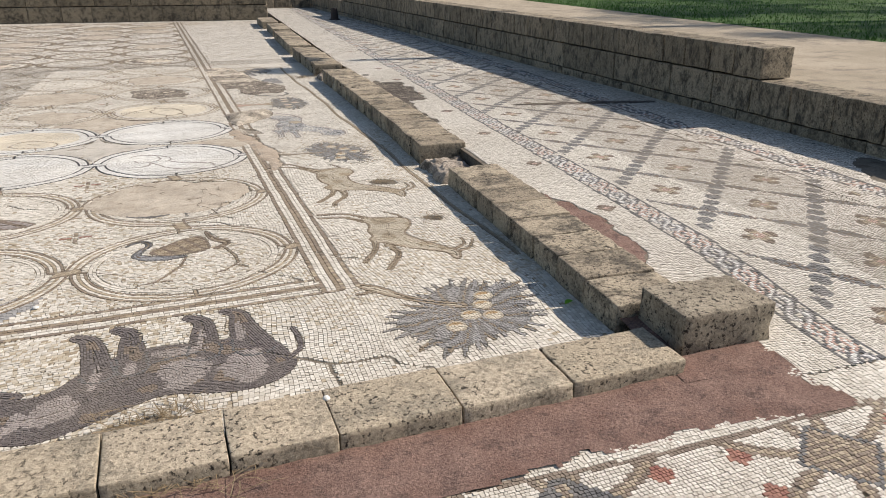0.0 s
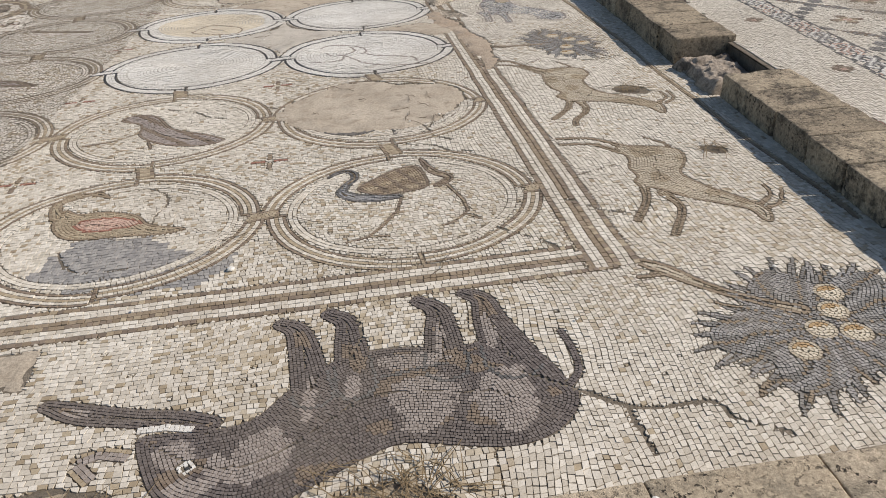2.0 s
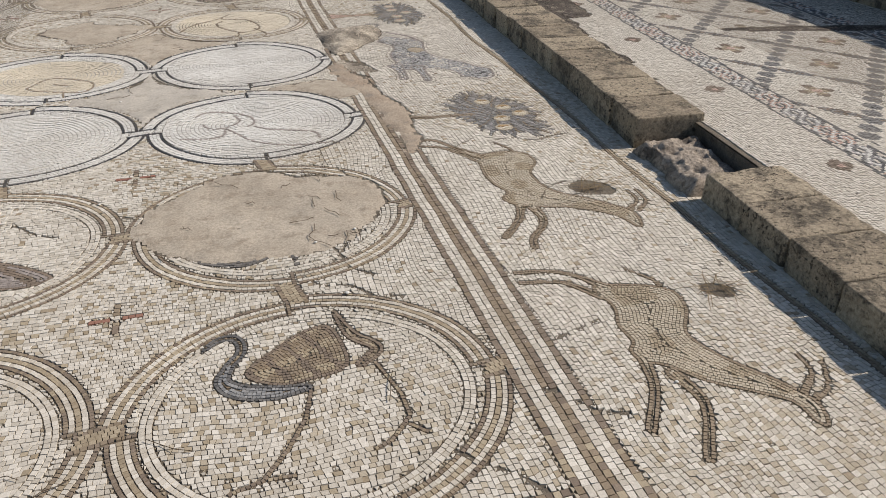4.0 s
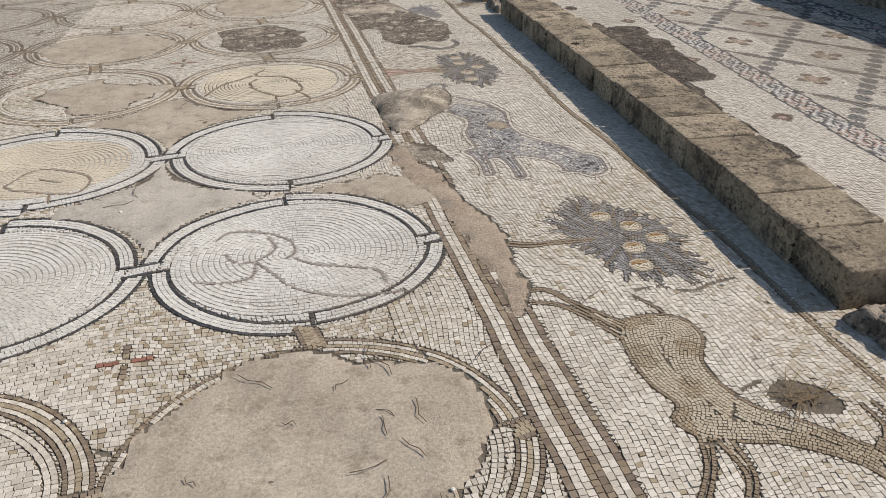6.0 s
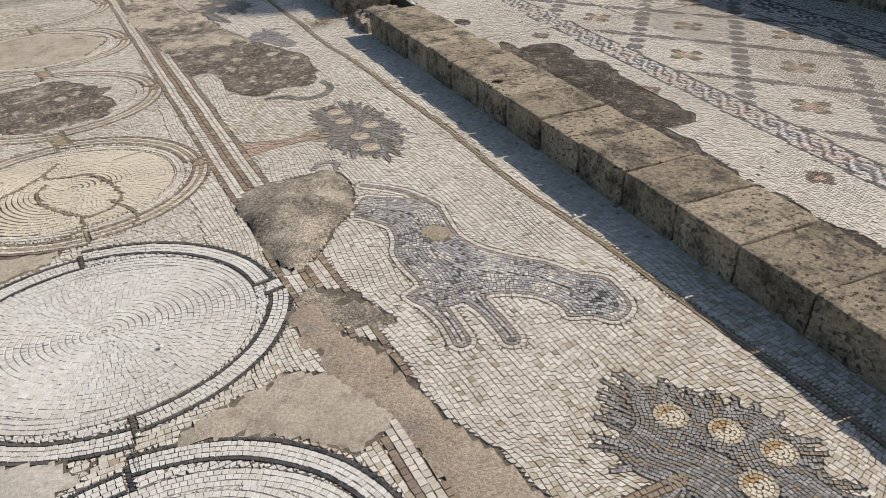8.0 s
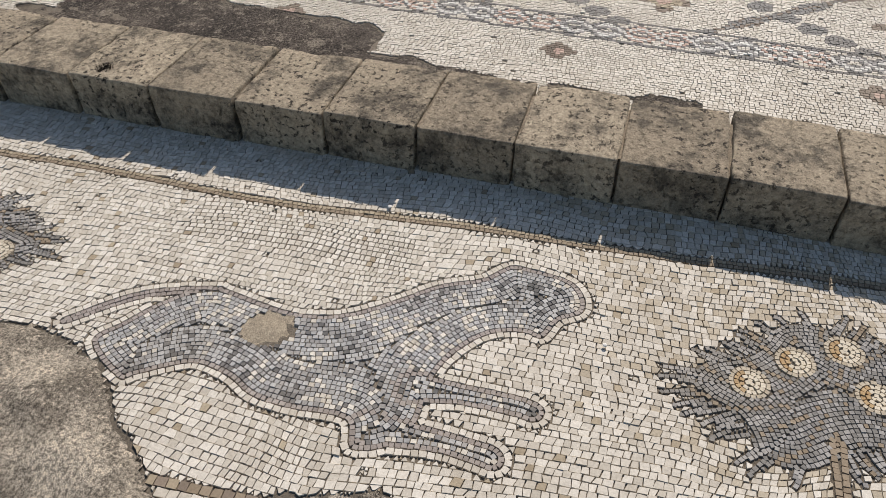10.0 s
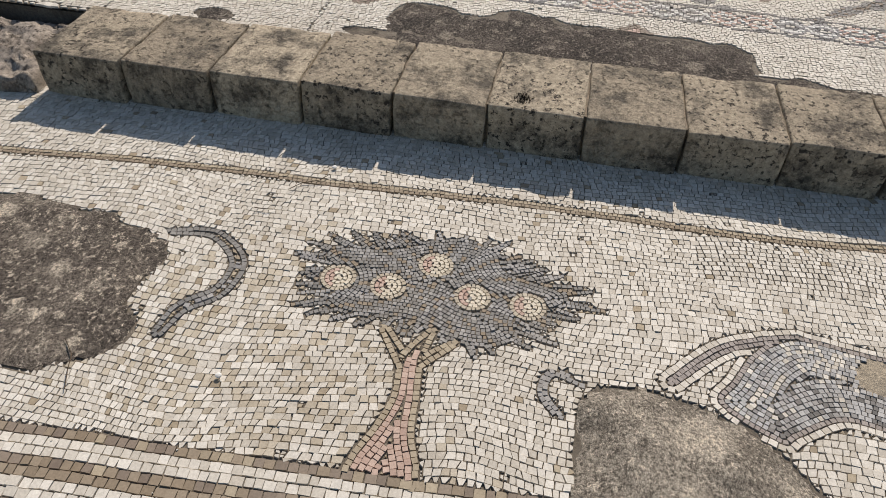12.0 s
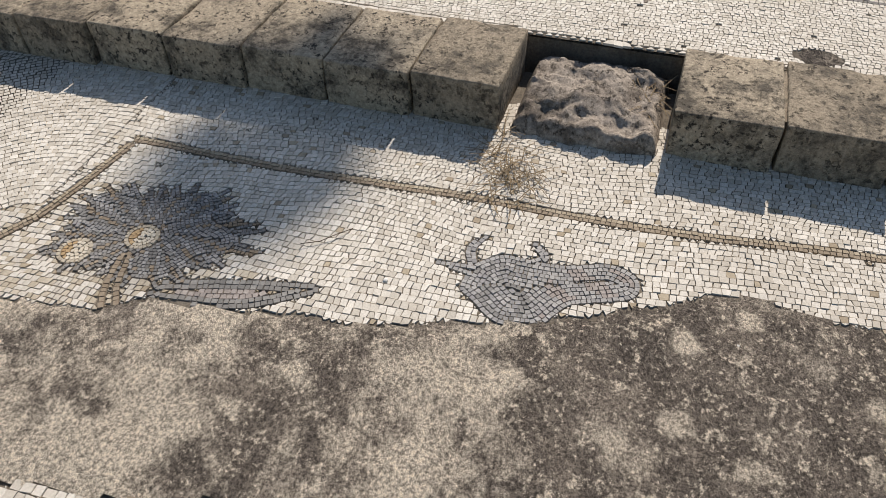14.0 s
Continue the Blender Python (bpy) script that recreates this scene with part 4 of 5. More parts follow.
patch("patch_bull", bull_area, (0.2, 1.5, 9.4, 12.6), dark_plaster_mat, "dark lichen-spotted cement patch over a lost animal", 0.004, None, 0.005)
patch("patch_border", either(lambda X, Y: stroke(X, Y, [(0.52, 7.42, 0.05), (0.60, 7.10, 0.09), (0.70, 6.75, 0.07), (0.77, 6.42, 0.085), (0.78, 6.15, 0.07), (0.76, 5.88, 0.03)]) + 0.03 * fbm(X, Y, 7, 31)), (0.3, 1.0, 5.7, 7.7), pink_plaster_mat, "pinkish mortar strip filling the broken border")
cx, cy = centre(0, 1)
patch("patch_medallion", blob(cx - 0.03, cy + 0.06, 0.52, 0.40, 4, 0.05, 7), (-0.8, 0.7, 4.7, 5.9), plaster_mat, "smooth beige plaster filling a medallion")
outside_rings = lambda X, Y: -np.minimum.reduce([ellipse(X, Y, *centre(c, r), RX + 0.012, RY + 0.012, math.degrees(lean)) for c, r in NEAR])
patch("patch_dark_soil", blob(0.66, 7.40, 0.22, 0.10, -52, 0.04, 45), (0.3, 1.0, 7.0, 7.8), mound_mat, "dark crumbled mortar in the broken border", -0.001)
patch("patch_triangle", lambda X, Y: np.maximum(outside_rings(X, Y), blob(0.34, 6.96, 0.26, 0.20, -10, 0.05, 8)(X, Y)), (0, 0.7, 6.6, 7.3), plaster_mat, "grey plaster patch between rings")
patch("patch_gusset", lambda X, Y: np.maximum(outside_rings(X, Y), blob(-0.64, 6.98, 0.50, 0.50, 0, 0.08, 9)(X, Y)), (-1.3, 0.1, 6.3, 7.6), pale_plaster_mat, "smooth beige plaster patch between four rings")
patch("patch_gusset_far", lambda X, Y: np.maximum(outside_rings(X, Y), blob(-0.72, 8.10, 0.48, 0.44, 0, 0.08, 10)(X, Y)), (-1.4, 0.0, 7.5, 8.7), plaster_mat, "smooth beige plaster patch between rings")
cx, cy = centre(0, 5)
patch("patch_dark_medallion", blob(cx - 0.02, cy - 0.02, 0.34, 0.38, 0, 0.07, 11), (cx - 0.6, cx + 0.6, cy - 0.6, cy + 0.6), dark_plaster_mat, "dark cement patch in a medallion")
cx, cy = centre(0, 6)
patch("patch_brown_medallion", blob(cx, cy, 0.44, 0.40, 0, 0.05, 12), (cx - 0.6, cx + 0.6, cy - 0.6, cy + 0.6), plaster_mat, "brownish plaster patch in a medallion")
cx, cy = centre(1, 4)
patch("patch_broken_medallion", blob(cx + 0.1, cy - 0.05, 0.40, 0.38, 0, 0.12, 13), (cx - 0.7, cx + 0.8, cy - 0.7, cy + 0.7), plaster_mat, "brownish plaster between surviving cubes of a broken medallion")
cx, cy = centre(1, 5)
patch("patch_grey_medallion", blob(cx, cy, 0.49, 0.44, 0, 0.03, 14), (cx - 0.7, cx + 0.7, cy - 0.7, cy + 0.7), plaster_mat, "smooth pale grey plaster filling a medallion")
patch("patch_soil", either(blob(-1.05, 2.45, 0.34, 0.12, 0, 0.05, 15), blob(-0.10, 2.42, 0.30, 0.05, 0, 0.03, 16), blob(-1.9, 2.55, 0.6, 0.25, 0, 0.06, 17)), (-2.6, 0.5, 2.25, 3.0), soil_mat, "bare soil beside the edging slabs")
patch("patch_repair", lambda X, Y: np.maximum(np.abs(X + 1.28) - 0.15, np.abs(Y - 3.12) - 0.09) + 0.02 * fbm(X, Y, 8, 18), (-1.6, -1.0, 2.9, 3.3), plaster_mat, "grey mortar repair in the mosaic")
for hx, hy, hr in ((1.51, 5.25, 0.085), (1.62, 4.35, 0.07)):
    f = blob(hx, hy, hr * 1.25, hr * 0.8, -30, 0.02, int(hy))
    patch("patch_hollow", f, (hx - 0.2, hx + 0.2, hy - 0.2, hy + 0.2), mortar_mat, "small hollow where mosaic cubes are lost", -0.035, None, 0.006)
far_rng = random.Random(12)
for c, r in FAR:
    x, y = centre(c, r)
    if x < -6.0 or y > 22 or y < 6 and c > 3 or far_rng.random() < 0.45:
        continue
    kind = far_rng.choice((plaster_mat, plaster_mat, dark_plaster_mat, sill_mat))
    k = far_rng.uniform(0.6, 0.95)
    patch("patch_far_medallion", blob(x + far_rng.uniform(-0.1, 0.1), y, 0.5 * k, 0.45 * k, far_rng.uniform(-20, 20), 0.07, c * 20 + r), (x - 0.7, x + 0.7, y - 0.7, y + 0.7), kind, "plaster patch in a worn medallion")
patch("patch_panther", blob(1.14, 7.72, 0.055, 0.07, 20, 0.015, 44), (1.0, 1.3, 7.55, 7.9), sill_mat, "small ochre mortar repair in the panther")
for q in ([(0.57, 2.78, 0.006), (0.69, 2.70, 0.006), (0.77, 2.68, 0.005), (0.93, 2.68, 0.005), (0.96, 2.61, 0.003)], [(0.69, 2.70, 0.005), (0.70, 2.59, 0.004), (0.71, 2.51, 0.003)], [(0.25, 2.95, 0.003), (0.40, 2.90, 0.004), (0.57, 2.78, 0.006)], [(0.96, 2.61, 0.004), (1.10, 2.53, 0.004)]):
    birds.block(lambda X, Y: stroke(X, Y, q) + 0.004 * fbm(X, Y, 25, 19), (0.2, 1.2, 2.4, 3.0))
crng = random.Random(8)
for k in range(16):
    ax, ay = crng.uniform(-1.0, 1.3), crng.uniform(2.5, 7.0)
    q, a = [], crng.uniform(0, 6.28)
    for n in range(5):
        q.append((ax, ay, 0.003))
        a += crng.uniform(-0.8, 0.8)
        ax, ay = ax + 0.11 * math.cos(a), ay + 0.11 * math.sin(a)
    lo, hi = np.min(q, 0), np.max(q, 0)
    birds.block(lambda X, Y: stroke(X, Y, q) + 0.005 * fbm(X, Y, 25, 19), (lo[0] - 0.05, hi[0] + 0.05, max(2.3, lo[1] - 0.05), hi[1] + 0.05))

# ---- bird floor: background cubes ----
birds.seal(0.0)


def ground_stone(x, y):
    n = fbm(x, y, 1.1, 60, 3)
    st = np.where(np.random.default_rng(4).random(len(x)) < 0.02, CODE["tan"], CODE["cream"])
    st = np.where(np.random.default_rng(5).random(len(x)) < np.clip(n * 0.5 - 0.1, 0, 0.3), CODE["sand"], st)
    st = np.where(np.random.default_rng(7).random(len(x)) < np.clip(-0.10 * x + 0.12 * n - 0.02, 0, 0.10), CODE["tan"], st)
    for strokes, box, name in FIGURES:
        m = (x > box[0]) & (x < box[1]) & (y > box[2]) & (y < box[3])
        if m.any():
            k = np.nonzero(m)[0]
            st[k[union(x[k], y[k], strokes) < -0.004]] = CODE[name]
    st = np.where(white_field(x, y) < -0.005, CODE["white"], st)
    stain = ellipse(x, y, -1.0, 3.72, 0.34, 0.22, -8) + 0.08 * fbm(x, y, 5, 61)
    return np.where(stain < 0, CODE["grey"], st)


restored_mat = earth_material("pale_restoration_mortar", (0.40, 0.37, 0.325), (0.47, 0.44, 0.385), (0.33, 0.305, 0.265), 4.0, 0.4, 0.003)
for c, r in sorted(WHITE_ONES):
    x, y = centre(c, r)
    tagged(sheet("restored_bed", lambda X, Y: ellipse(X, Y, x, y, RX - 0.1, RY - 0.1), (x - 0.62, x + 0.62, y - 0.6, y + 0.6), 0.02, lambda X, Y: left_z(X, Y) - 0.0022, restored_mat), "pale restoration mortar under a relaid medallion", "mortar bed", kind="structure")
white_field = lambda x, y: np.minimum.reduce([ellipse(x, y, *centre(c, r), RX, RY) for c, r in WHITE_ONES])
inner = lambda x, y: np.minimum.reduce([ellipse(x, y, *centre(c, r), RX, RY) for c, r in NEAR])
for c, r in sorted(WHITE_ONES) + [(0, 4)]:
    x, y = centre(c, r)
    ox, oy = (0.10, -0.06) if r == 2 else (-0.05, 0.08)
    swirl = lambda X, Y: np.maximum(ellipse(X, Y, x, y, RX - 0.15, RY - 0.15), ellipse(X, Y, x + ox, y + oy, RX * 0.99, RY * 0.95) - 0.02) + 0.045 * value_noise(X, Y, 2.6, c * 7 + r)
    tone = CODE["ivory"] if (c, r) in ((0, 4), (1, 3)) else CODE["white"]
    birds.contour(swirl, (x - 0.65, x + 0.65, y - 0.6, y + 0.6), 0.0195, lambda x, y, k: np.full(len(x), tone), 0.6)
birds.seal(0.0)
birds.fill((-2.0, 1.0, 5.4, 8.5), 0.019, lambda x, y: CODE["white"], 0.5, lambda x, y: white_field(x, y) < -0.1, 0.06, 1)
cr = centre(0, 4)
birds.fill((cr[0] - 0.6, cr[0] + 0.6, cr[1] - 0.6, cr[1] + 0.6), 0.0195, lambda x, y: CODE["ivory"], 0.2, lambda x, y: ellipse(x, y, *cr, RX, RY) < -0.1, 0.06, 2)
birds.fill((-3.0, 1.0, 3.4, 13.0), 0.0195, ground_stone, lean, lambda x, y: (inner(x, y) < -0.05), 0.06, 3)
birds.fill((0.3, 1.98, 2.3, 13.2), 0.0195, ground_stone, lean + math.pi / 2, None, 0.06, 4)
birds.fill((-3.0, 0.3, 2.3, 13.2), 0.020, ground_stone, lean, None, 0.05, 41)
chips = lambda x, y: np.where(np.random.default_rng(6).random(len(x)) < 0.08, CODE["tan"], ground_stone(x, y))
birds.fill((-1.9, 1.98, 2.3, 12.6), 0.011, chips, lean, None, 0.045, 42, 0.02, 0.35)
birds.fill((-1.2, 1.98, 2.3, 12.4), 0.0072, chips, lean, None, 0.045, 43, 0.02, 0.4)
birds.fill((-6.6, -3.0, 2.3, 23.0), 0.040, ground_stone, lean, None, 0.05, 5)
birds.fill((-3.0, 1.98, 13.2, 23.0), 0.038, ground_stone, lean, None, 0.05, 6)

R = birds.arrays()
near = (R[:, 1] < 12.6) & (R[:, 0] > -1.9)
picked = near & (R[:, 0] > 1.27) & (R[:, 0] < 1.58) & (R[:, 1] > 7.45) & (R[:, 1] < 8.15)
order = np.nonzero(picked)[0][:300]
single = np.zeros(len(R), bool)
single[order] = True
tagged(tessera_mesh("tesserae_near", R[near & ~single], left_z, True, floor_birds), kind="stuff")
tagged(tessera_mesh("tesserae_far", R[~near], left_z, False, floor_birds, 0.0035), kind="stuff")

# ---- lattice floor ----
lattice = Mosaic(2.1, 5.7, 0.3, 26.5, 0.005)
dark_gap = either(blob(2.50, 8.65, 0.17, 0.75, 0, 0.05, 21), blob(2.36, 8.2, 0.06, 1.6, 0, 0.03, 22))
red_strip = either(blob(2.33, 3.6, 0.12, 0.75, 0, 0.04, 23), blob(2.30, 2.2, 0.13, 0.5, 0, 0.04, 24))


def lattice_patch(name, field, box, mat, label):
    lattice.block(field, box)
    z = lambda x, y: right_z(x, y) + 0.0005 + 0.004 * fbm(x, y, 9, 78, 4) - np.where(field(x, y) > -0.02, 0.004, 0)
    tagged(sheet(name, field, box, 0.025, z, mat), label, "plaster patch", kind="structure")


lattice_patch("patch_kerb_back", dark_gap, (2.2, 2.9, 6.2, 10.2), black_cement_mat, "dark lichened cement behind the kerb")
lattice_patch("patch_red_strip", red_strip, (2.1, 2.7, 1.5, 5.0), red_mortar_mat, "red crushed-brick mortar behind the kerb")
# the bar is one long dark strip with rounded ends
lattice_patch("patch_bar", lambda X, Y: stroke(X, Y, [(3.46, 7.35, 0.05), (4.2, 7.22, 0.085), (4.91, 7.08, 0.05)]) + 0.02 * fbm(X, Y, 6, 25), (3.2, 5.1, 6.8, 7.6), black_cement_mat, "long dark strip in the lattice mosaic")
lattice_patch("patch_wall_foot", blob(4.95, 4.0, 0.45, 0.16, 60, 0.05, 26), (4.3, 5.6, 3.4, 4.7), mortar_mat, "bare mortar at the foot of the wall")


def lattice_stone(x, y):
    st = np.full(len(x), CODE["cream"])
    rnd = np.random.default_rng(14).random(len(x))
    u, v = y - 1.15 * x, y + 1.15 * x
    inside = (x > 2.95) & (x < 4.35)
    # bead chains one way
    du = (u + 0.94 + 0.46) % 0.92 - 0.46
    along = (v + 0.1) % 0.19 - 0.095
    bead = np.hypot(du / 1.52, along / 1.52 * 1.0)
    st = np.where(inside & (bead < 0.053), CODE["leaf"], st)
    # leaf bands the other way
    dv = (v - 7.32 + 0.465) % 0.93 - 0.465
    s = (u + 0.94) % 0.92 / 0.92
    half = 0.033 * np.abs(np.sin(s * 2 * np.pi)) + 0.006
    leaf = inside & (np.abs(dv) / 1.52 < half)
    st = np.where(leaf, np.where(rnd < 0.3, CODE["brown"], CODE["leaf"]), st)
    # rosette in each diamond
    ru, rv = (u + 0.48 + 0.46) % 0.92 - 0.46, (v - 6.855 + 0.465) % 0.93 - 0.465
    rx, ry = (rv - ru) / 2.3, (rv + ru) / 2
    rad, ang = np.hypot(rx, ry), np.arctan2(ry, rx)
    petal = rad < 0.115 * np.abs(np.cos(2 * ang)) ** 0.6
    st = np.where(inside & petal, np.where(rad < 0.03, CODE["pink"], np.where(rad < 0.07, CODE["tan"], CODE["brown"])), st)
    # braided bands
    for c0, slope, w in ((2.83, 0.018, 0.095), (4.50, -0.01, 0.095)):
        q = x - c0 - slope * (y - 5.0)
        band = np.abs(q) < w
        k = 2 * np.pi / 0.26
        s1, s2 = 0.045 * np.sin(k * y), 0.045 * np.sin(k * y + np.pi)
        d1, d2 = np.abs(q - s1), np.abs(q - s2)
        top = np.where(np.cos(k * y) > 0, d1, d2)
        low = np.where(np.cos(k * y) > 0, d2, d1)
        d = np.where(top < 0.034, top, low)
        col = np.where(d < 0.010, CODE["white"], np.where(d < 0.022, np.where(np.sin(k * y / 2) > 0, CODE["pink"], CODE["grey"]), np.where(d < 0.034, CODE["slate"], CODE["cream"])))
        st = np.where(band, col, st)
        st = np.where(band & (np.abs(q) > w - 0.016), CODE["slate"], st)
    # small diamonds on the white strip
    my = (y - 2.2) % 1.12 - 0.56
    dm = np.abs(x - 2.57 - 0.01 * y) + np.abs(my)
    st = np.where((x < 2.72) & (dm < 0.075), np.where(dm < 0.025, CODE["pink"], CODE["brown"]), st)
    return st


def carpet_stone(x, y):
    """The front carpet: linked circles with checkered lozenges."""
    st = np.full(len(x), CODE["cream"])
    a, b = (x - 2.2 + 0.475) % 0.95 - 0.475, (y - 1.55 + 0.475) % 0.95 - 0.475
    for cx, cy in ((-0.475, 0), (0.475, 0), (0, -0.475), (0, 0.475)):
        d = np.abs(np.hypot(a - cx, b - cy) - 0.45)
        st = np.where(d < 0.010, CODE["tan"], np.where(d < 0.026, CODE["brown"], st))
    m = np.abs(a) + np.abs(b)
    check = (np.floor((a + b) / 0.04) + np.floor((a - b) / 0.04)) % 2 == 0
    st = np.where(m < 0.15, np.where(check, CODE["tan"], CODE["brown"]), st)
    st = np.where((m > 0.15) & (m < 0.175), CODE["slate"], st)
    tri = (np.abs(np.abs(a) - 0.33) + np.abs(np.abs(b) - 0.09)) < 0.05
    st = np.where(tri, CODE["red"], st)
    lz = (x < 1.62) & (m < 0.19) & (np.abs(a) > 0.02)
    st = np.where(lz, CODE["slate"], st)
    edge = 1.81 + 0.02 * np.sin(x * 3)
    st = np.where(y > edge - 0.05, CODE["cream"], st)
    return np.where((y > edge - 0.075) & (y < edge - 0.05), CODE["brown"], st)


lattice.fill((2.28, 4.2, 2.0, 9.6), 0.016, lattice_stone, math.pi / 2, None, 0.02, 7)
lattice.fill((2.28, 3.4, 9.6, 12.6), 0.0175, lattice_stone, math.pi / 2, None, 0.02, 71)
lattice.fill((4.2, 5.45, 2.0, 9.6), 0.026, lattice_stone, math.pi / 2, None, 0.02, 8)
lattice.fill((2.25, 5.45, 9.6, 26.0), 0.034, lattice_stone, math.pi / 2, None, 0.02, 9)
lattice.fill((2.42, 5.45, 0.4, 2.0), 0.021, lambda x, y: np.where(y > 1.86, CODE["cream"], carpet_stone(x, y)), math.pi / 2, None, 0.02, 10)
Q = lattice.arrays()
close = (Q[:, 1] < 12.6) & (Q[:, 0] < 3.4)
pick_q = close & (Q[:, 0] > 2.42) & (Q[:, 0] < 2.70) & (Q[:, 1] > 7.0) & (Q[:, 1] < 7.5)
order_q = np.nonzero(pick_q)[0][:300]
close_rest = close.copy()
close_rest[order_q] = False
tagged(tessera_mesh("tesserae_near", Q[close_rest], right_z, True, floor_lattice), kind="stuff")
tagged(tessera_mesh("tesserae_far", Q[~close], right_z, False, floor_lattice, 0.0035), kind="stuff")

# front carpet and the red mortar before the slabs
floor_carpet = tagged(sheet("floor_carpet", everywhere, (-1.5, 2.05, 0.2, 2.2), 0.05, lambda x, y: right_z(x, y) - 0.0045, mortar_mat), "ancient mosaic floor with linked circles and lozenges", "mosaic floor", kind="structure")
red_front = lambda X, Y: np.maximum(np.abs(Y - 1.98) - 0.19, np.abs(X - 0.6) - 1.85) + 0.035 * fbm(X, Y, 5, 27)
carpet = Mosaic(-1.6, 2.5, 0.2, 2.3)
carpet.block(red_front, (-1.5, 2.45, 1.7, 2.25))
tagged(sheet("patch_red_front", lambda X, Y: red_front(X, Y) - 0.022, (-1.5, 2.5, 1.7, 2.3), 0.02, lambda x, y: right_z(x, y) + 0.003 + 0.005 * fbm(x, y, 9, 79), red_mortar_mat), "red crushed-brick mortar before the edging slabs", "plaster patch", kind="structure")
carpet.fill((-0.2, 2.42, 1.1, 1.9), 0.015, carpet_stone, 0.06, None, 0.02, 11)
C = carpet.arrays()
order_c = np.nonzero((C[:, 0] > 1.3) & (C[:, 0] < 1.75) & (C[:, 1] > 1.55) & (C[:, 1] < 1.8))[0][:300]
rest_c = np.ones(len(C), bool)
rest_c[order_c] = False
tagged(tessera_mesh("tesserae_near", C[rest_c], right_z, True, floor_carpet), kind="stuff")


corner_field = lambda X, Y: np.maximum(np.abs(X - 2.22) - 0.24, np.abs(Y - 2.42) - 0.34) + 0.02 * fbm(X, Y, 6, 28)
tagged(sheet("patch_red_corner", corner_field, (1.95, 2.5, 2.0, 2.8), 0.02, lambda x, y: right_z(x, y) + 0.002 + 0.004 * fbm(x, y, 9, 80), red_mortar_mat), "red crushed-brick mortar round the end stone", "plaster patch", kind="structure")

# ---- stone blocks ----
def stone_mesh(name, lx, ly, lz, seed, mat, chip=0.006, cuts=(6, 6, 4), round_edge=0.008):
    """A dressed block with worn, chipped edges; origin at the middle of its base."""
    rng = random.Random(seed)
    bm = bmesh.new()
    bmesh.ops.create_cube(bm, size=1.0)
    for axis, n in enumerate(cuts):
        rim = round_edge / (lx, ly, lz)[axis]
        ats = [k / n for k in range(1, n)] + ([rim * 0.35, rim, 1 - rim, 1 - rim * 0.35] if n > 1 else [])
        for at in ats:
            co, no = [0, 0, 0], [0, 0, 0]
            co[axis], no[axis] = -0.5 + at, 1
            geo = bm.verts[:] + bm.edges[:] + bm.faces[:]
            bmesh.ops.bisect_plane(bm, geom=geo, plane_co=co, plane_no=no)
    off = Vector((rng.uniform(0, 50), rng.uniform(0, 50), rng.uniform(0, 50)))
    half = Vector((lx / 2, ly / 2, lz / 2))
    for v in bm.verts:
        p = Vector((v.co.x * lx, v.co.y * ly, v.co.z * lz))
        inner = Vector([max(-h + round_edge, min(h - round_edge, c)) for c, h in zip(p, half)])
        d = p - inner
        if d.length > 1e-6:
            p = inner + d.normalized() * round_edge
        out = Vector([c / h for c, h in zip(p, half)])
        edge = sum(abs(c) > 0.9 for c in out)
        n = noise.fractal(p * 9 + off, 0.8, 2.0, 4)
        p += out.normalized() * n * chip * (0.5 if edge < 2 else 1.3)
        if edge >= 2:
            p -= out.normalized() * max(0, noise.noise(p * 14 + off * 2)) * chip * 3
        p.z += half.z
        v.co = p
    me = bpy.data.meshes.new(name)
    for f in bm.faces:
        f.smooth = True
    bm.to_mesh(me)
    bm.free()
    me.materials.append(mat)
    return me


def place(name, me, parent, m):
    ob = new(name, me)
    ob.parent = parent
    ob.matrix_local = m
    return ob


def kerb_x(y):
    return 1.915 if y < 7.5 else 1.915 - 0.026 * (min(y, 14.0) - 7.5)


block_meshes = [stone_mesh("block", 0.385, 0.302, 0.185, 100 + k, kerb_mat, 0.0035, (8, 8, 5), 0.007) for k in range(9)]
brng = random.Random(31)
kerb_runs = ((2.58, 5.04, 0.04), (5.66, 10.43, 0.0), (10.96, 13.4, 0.0), (13.75, 16.8, 0.02), (17.3, 19.0, 0.05), (19.5, 21.2, -0.02))
for lo, hi, shift in kerb_runs:
    kerb = tagged(new("kerb"), "row of weathered sandstone kerb blocks between two mosaics", "kerb", "kerb runs", "structure")
    n = max(1, round((hi - lo) / 0.312))
    # added core: mortar in the joints, and a block against sun leaking through
    cv = [(kerb_x(y) + dx + shift, y, z) for y in (lo + 0.03, hi - 0.03) for dx in (0.05, 0.34) for z in (-0.05, (0.122 if hi < 6 else 0.150))]
    link_mesh("core", cv, [(0, 1, 3, 2), (4, 6, 7, 5), (0, 4, 5, 1), (2, 3, 7, 6), (1, 5, 7, 3), (0, 2, 6, 4)], [joint_mat], kerb)
    pitch = (hi - lo) / n
    for k in range(n):
        y = lo + pitch * (k + 0.5)
        m = pose(kerb_x(y) + 0.19 + shift + brng.uniform(-0.006, 0.006), y, (-0.048 if hi < 6 else -0.02) + brng.uniform(-0.004, 0.004), brng.uniform(-0.6, 0.6), brng.uniform(-0.6, 0.6), brng.choice((0, 180)) + brng.uniform(-0.6, 0.6))
        place("block", brng.choice(block_meshes), kerb, m @ Matrix.Diagonal((1, pitch / 0.312 * 1.012, 1, 1)))

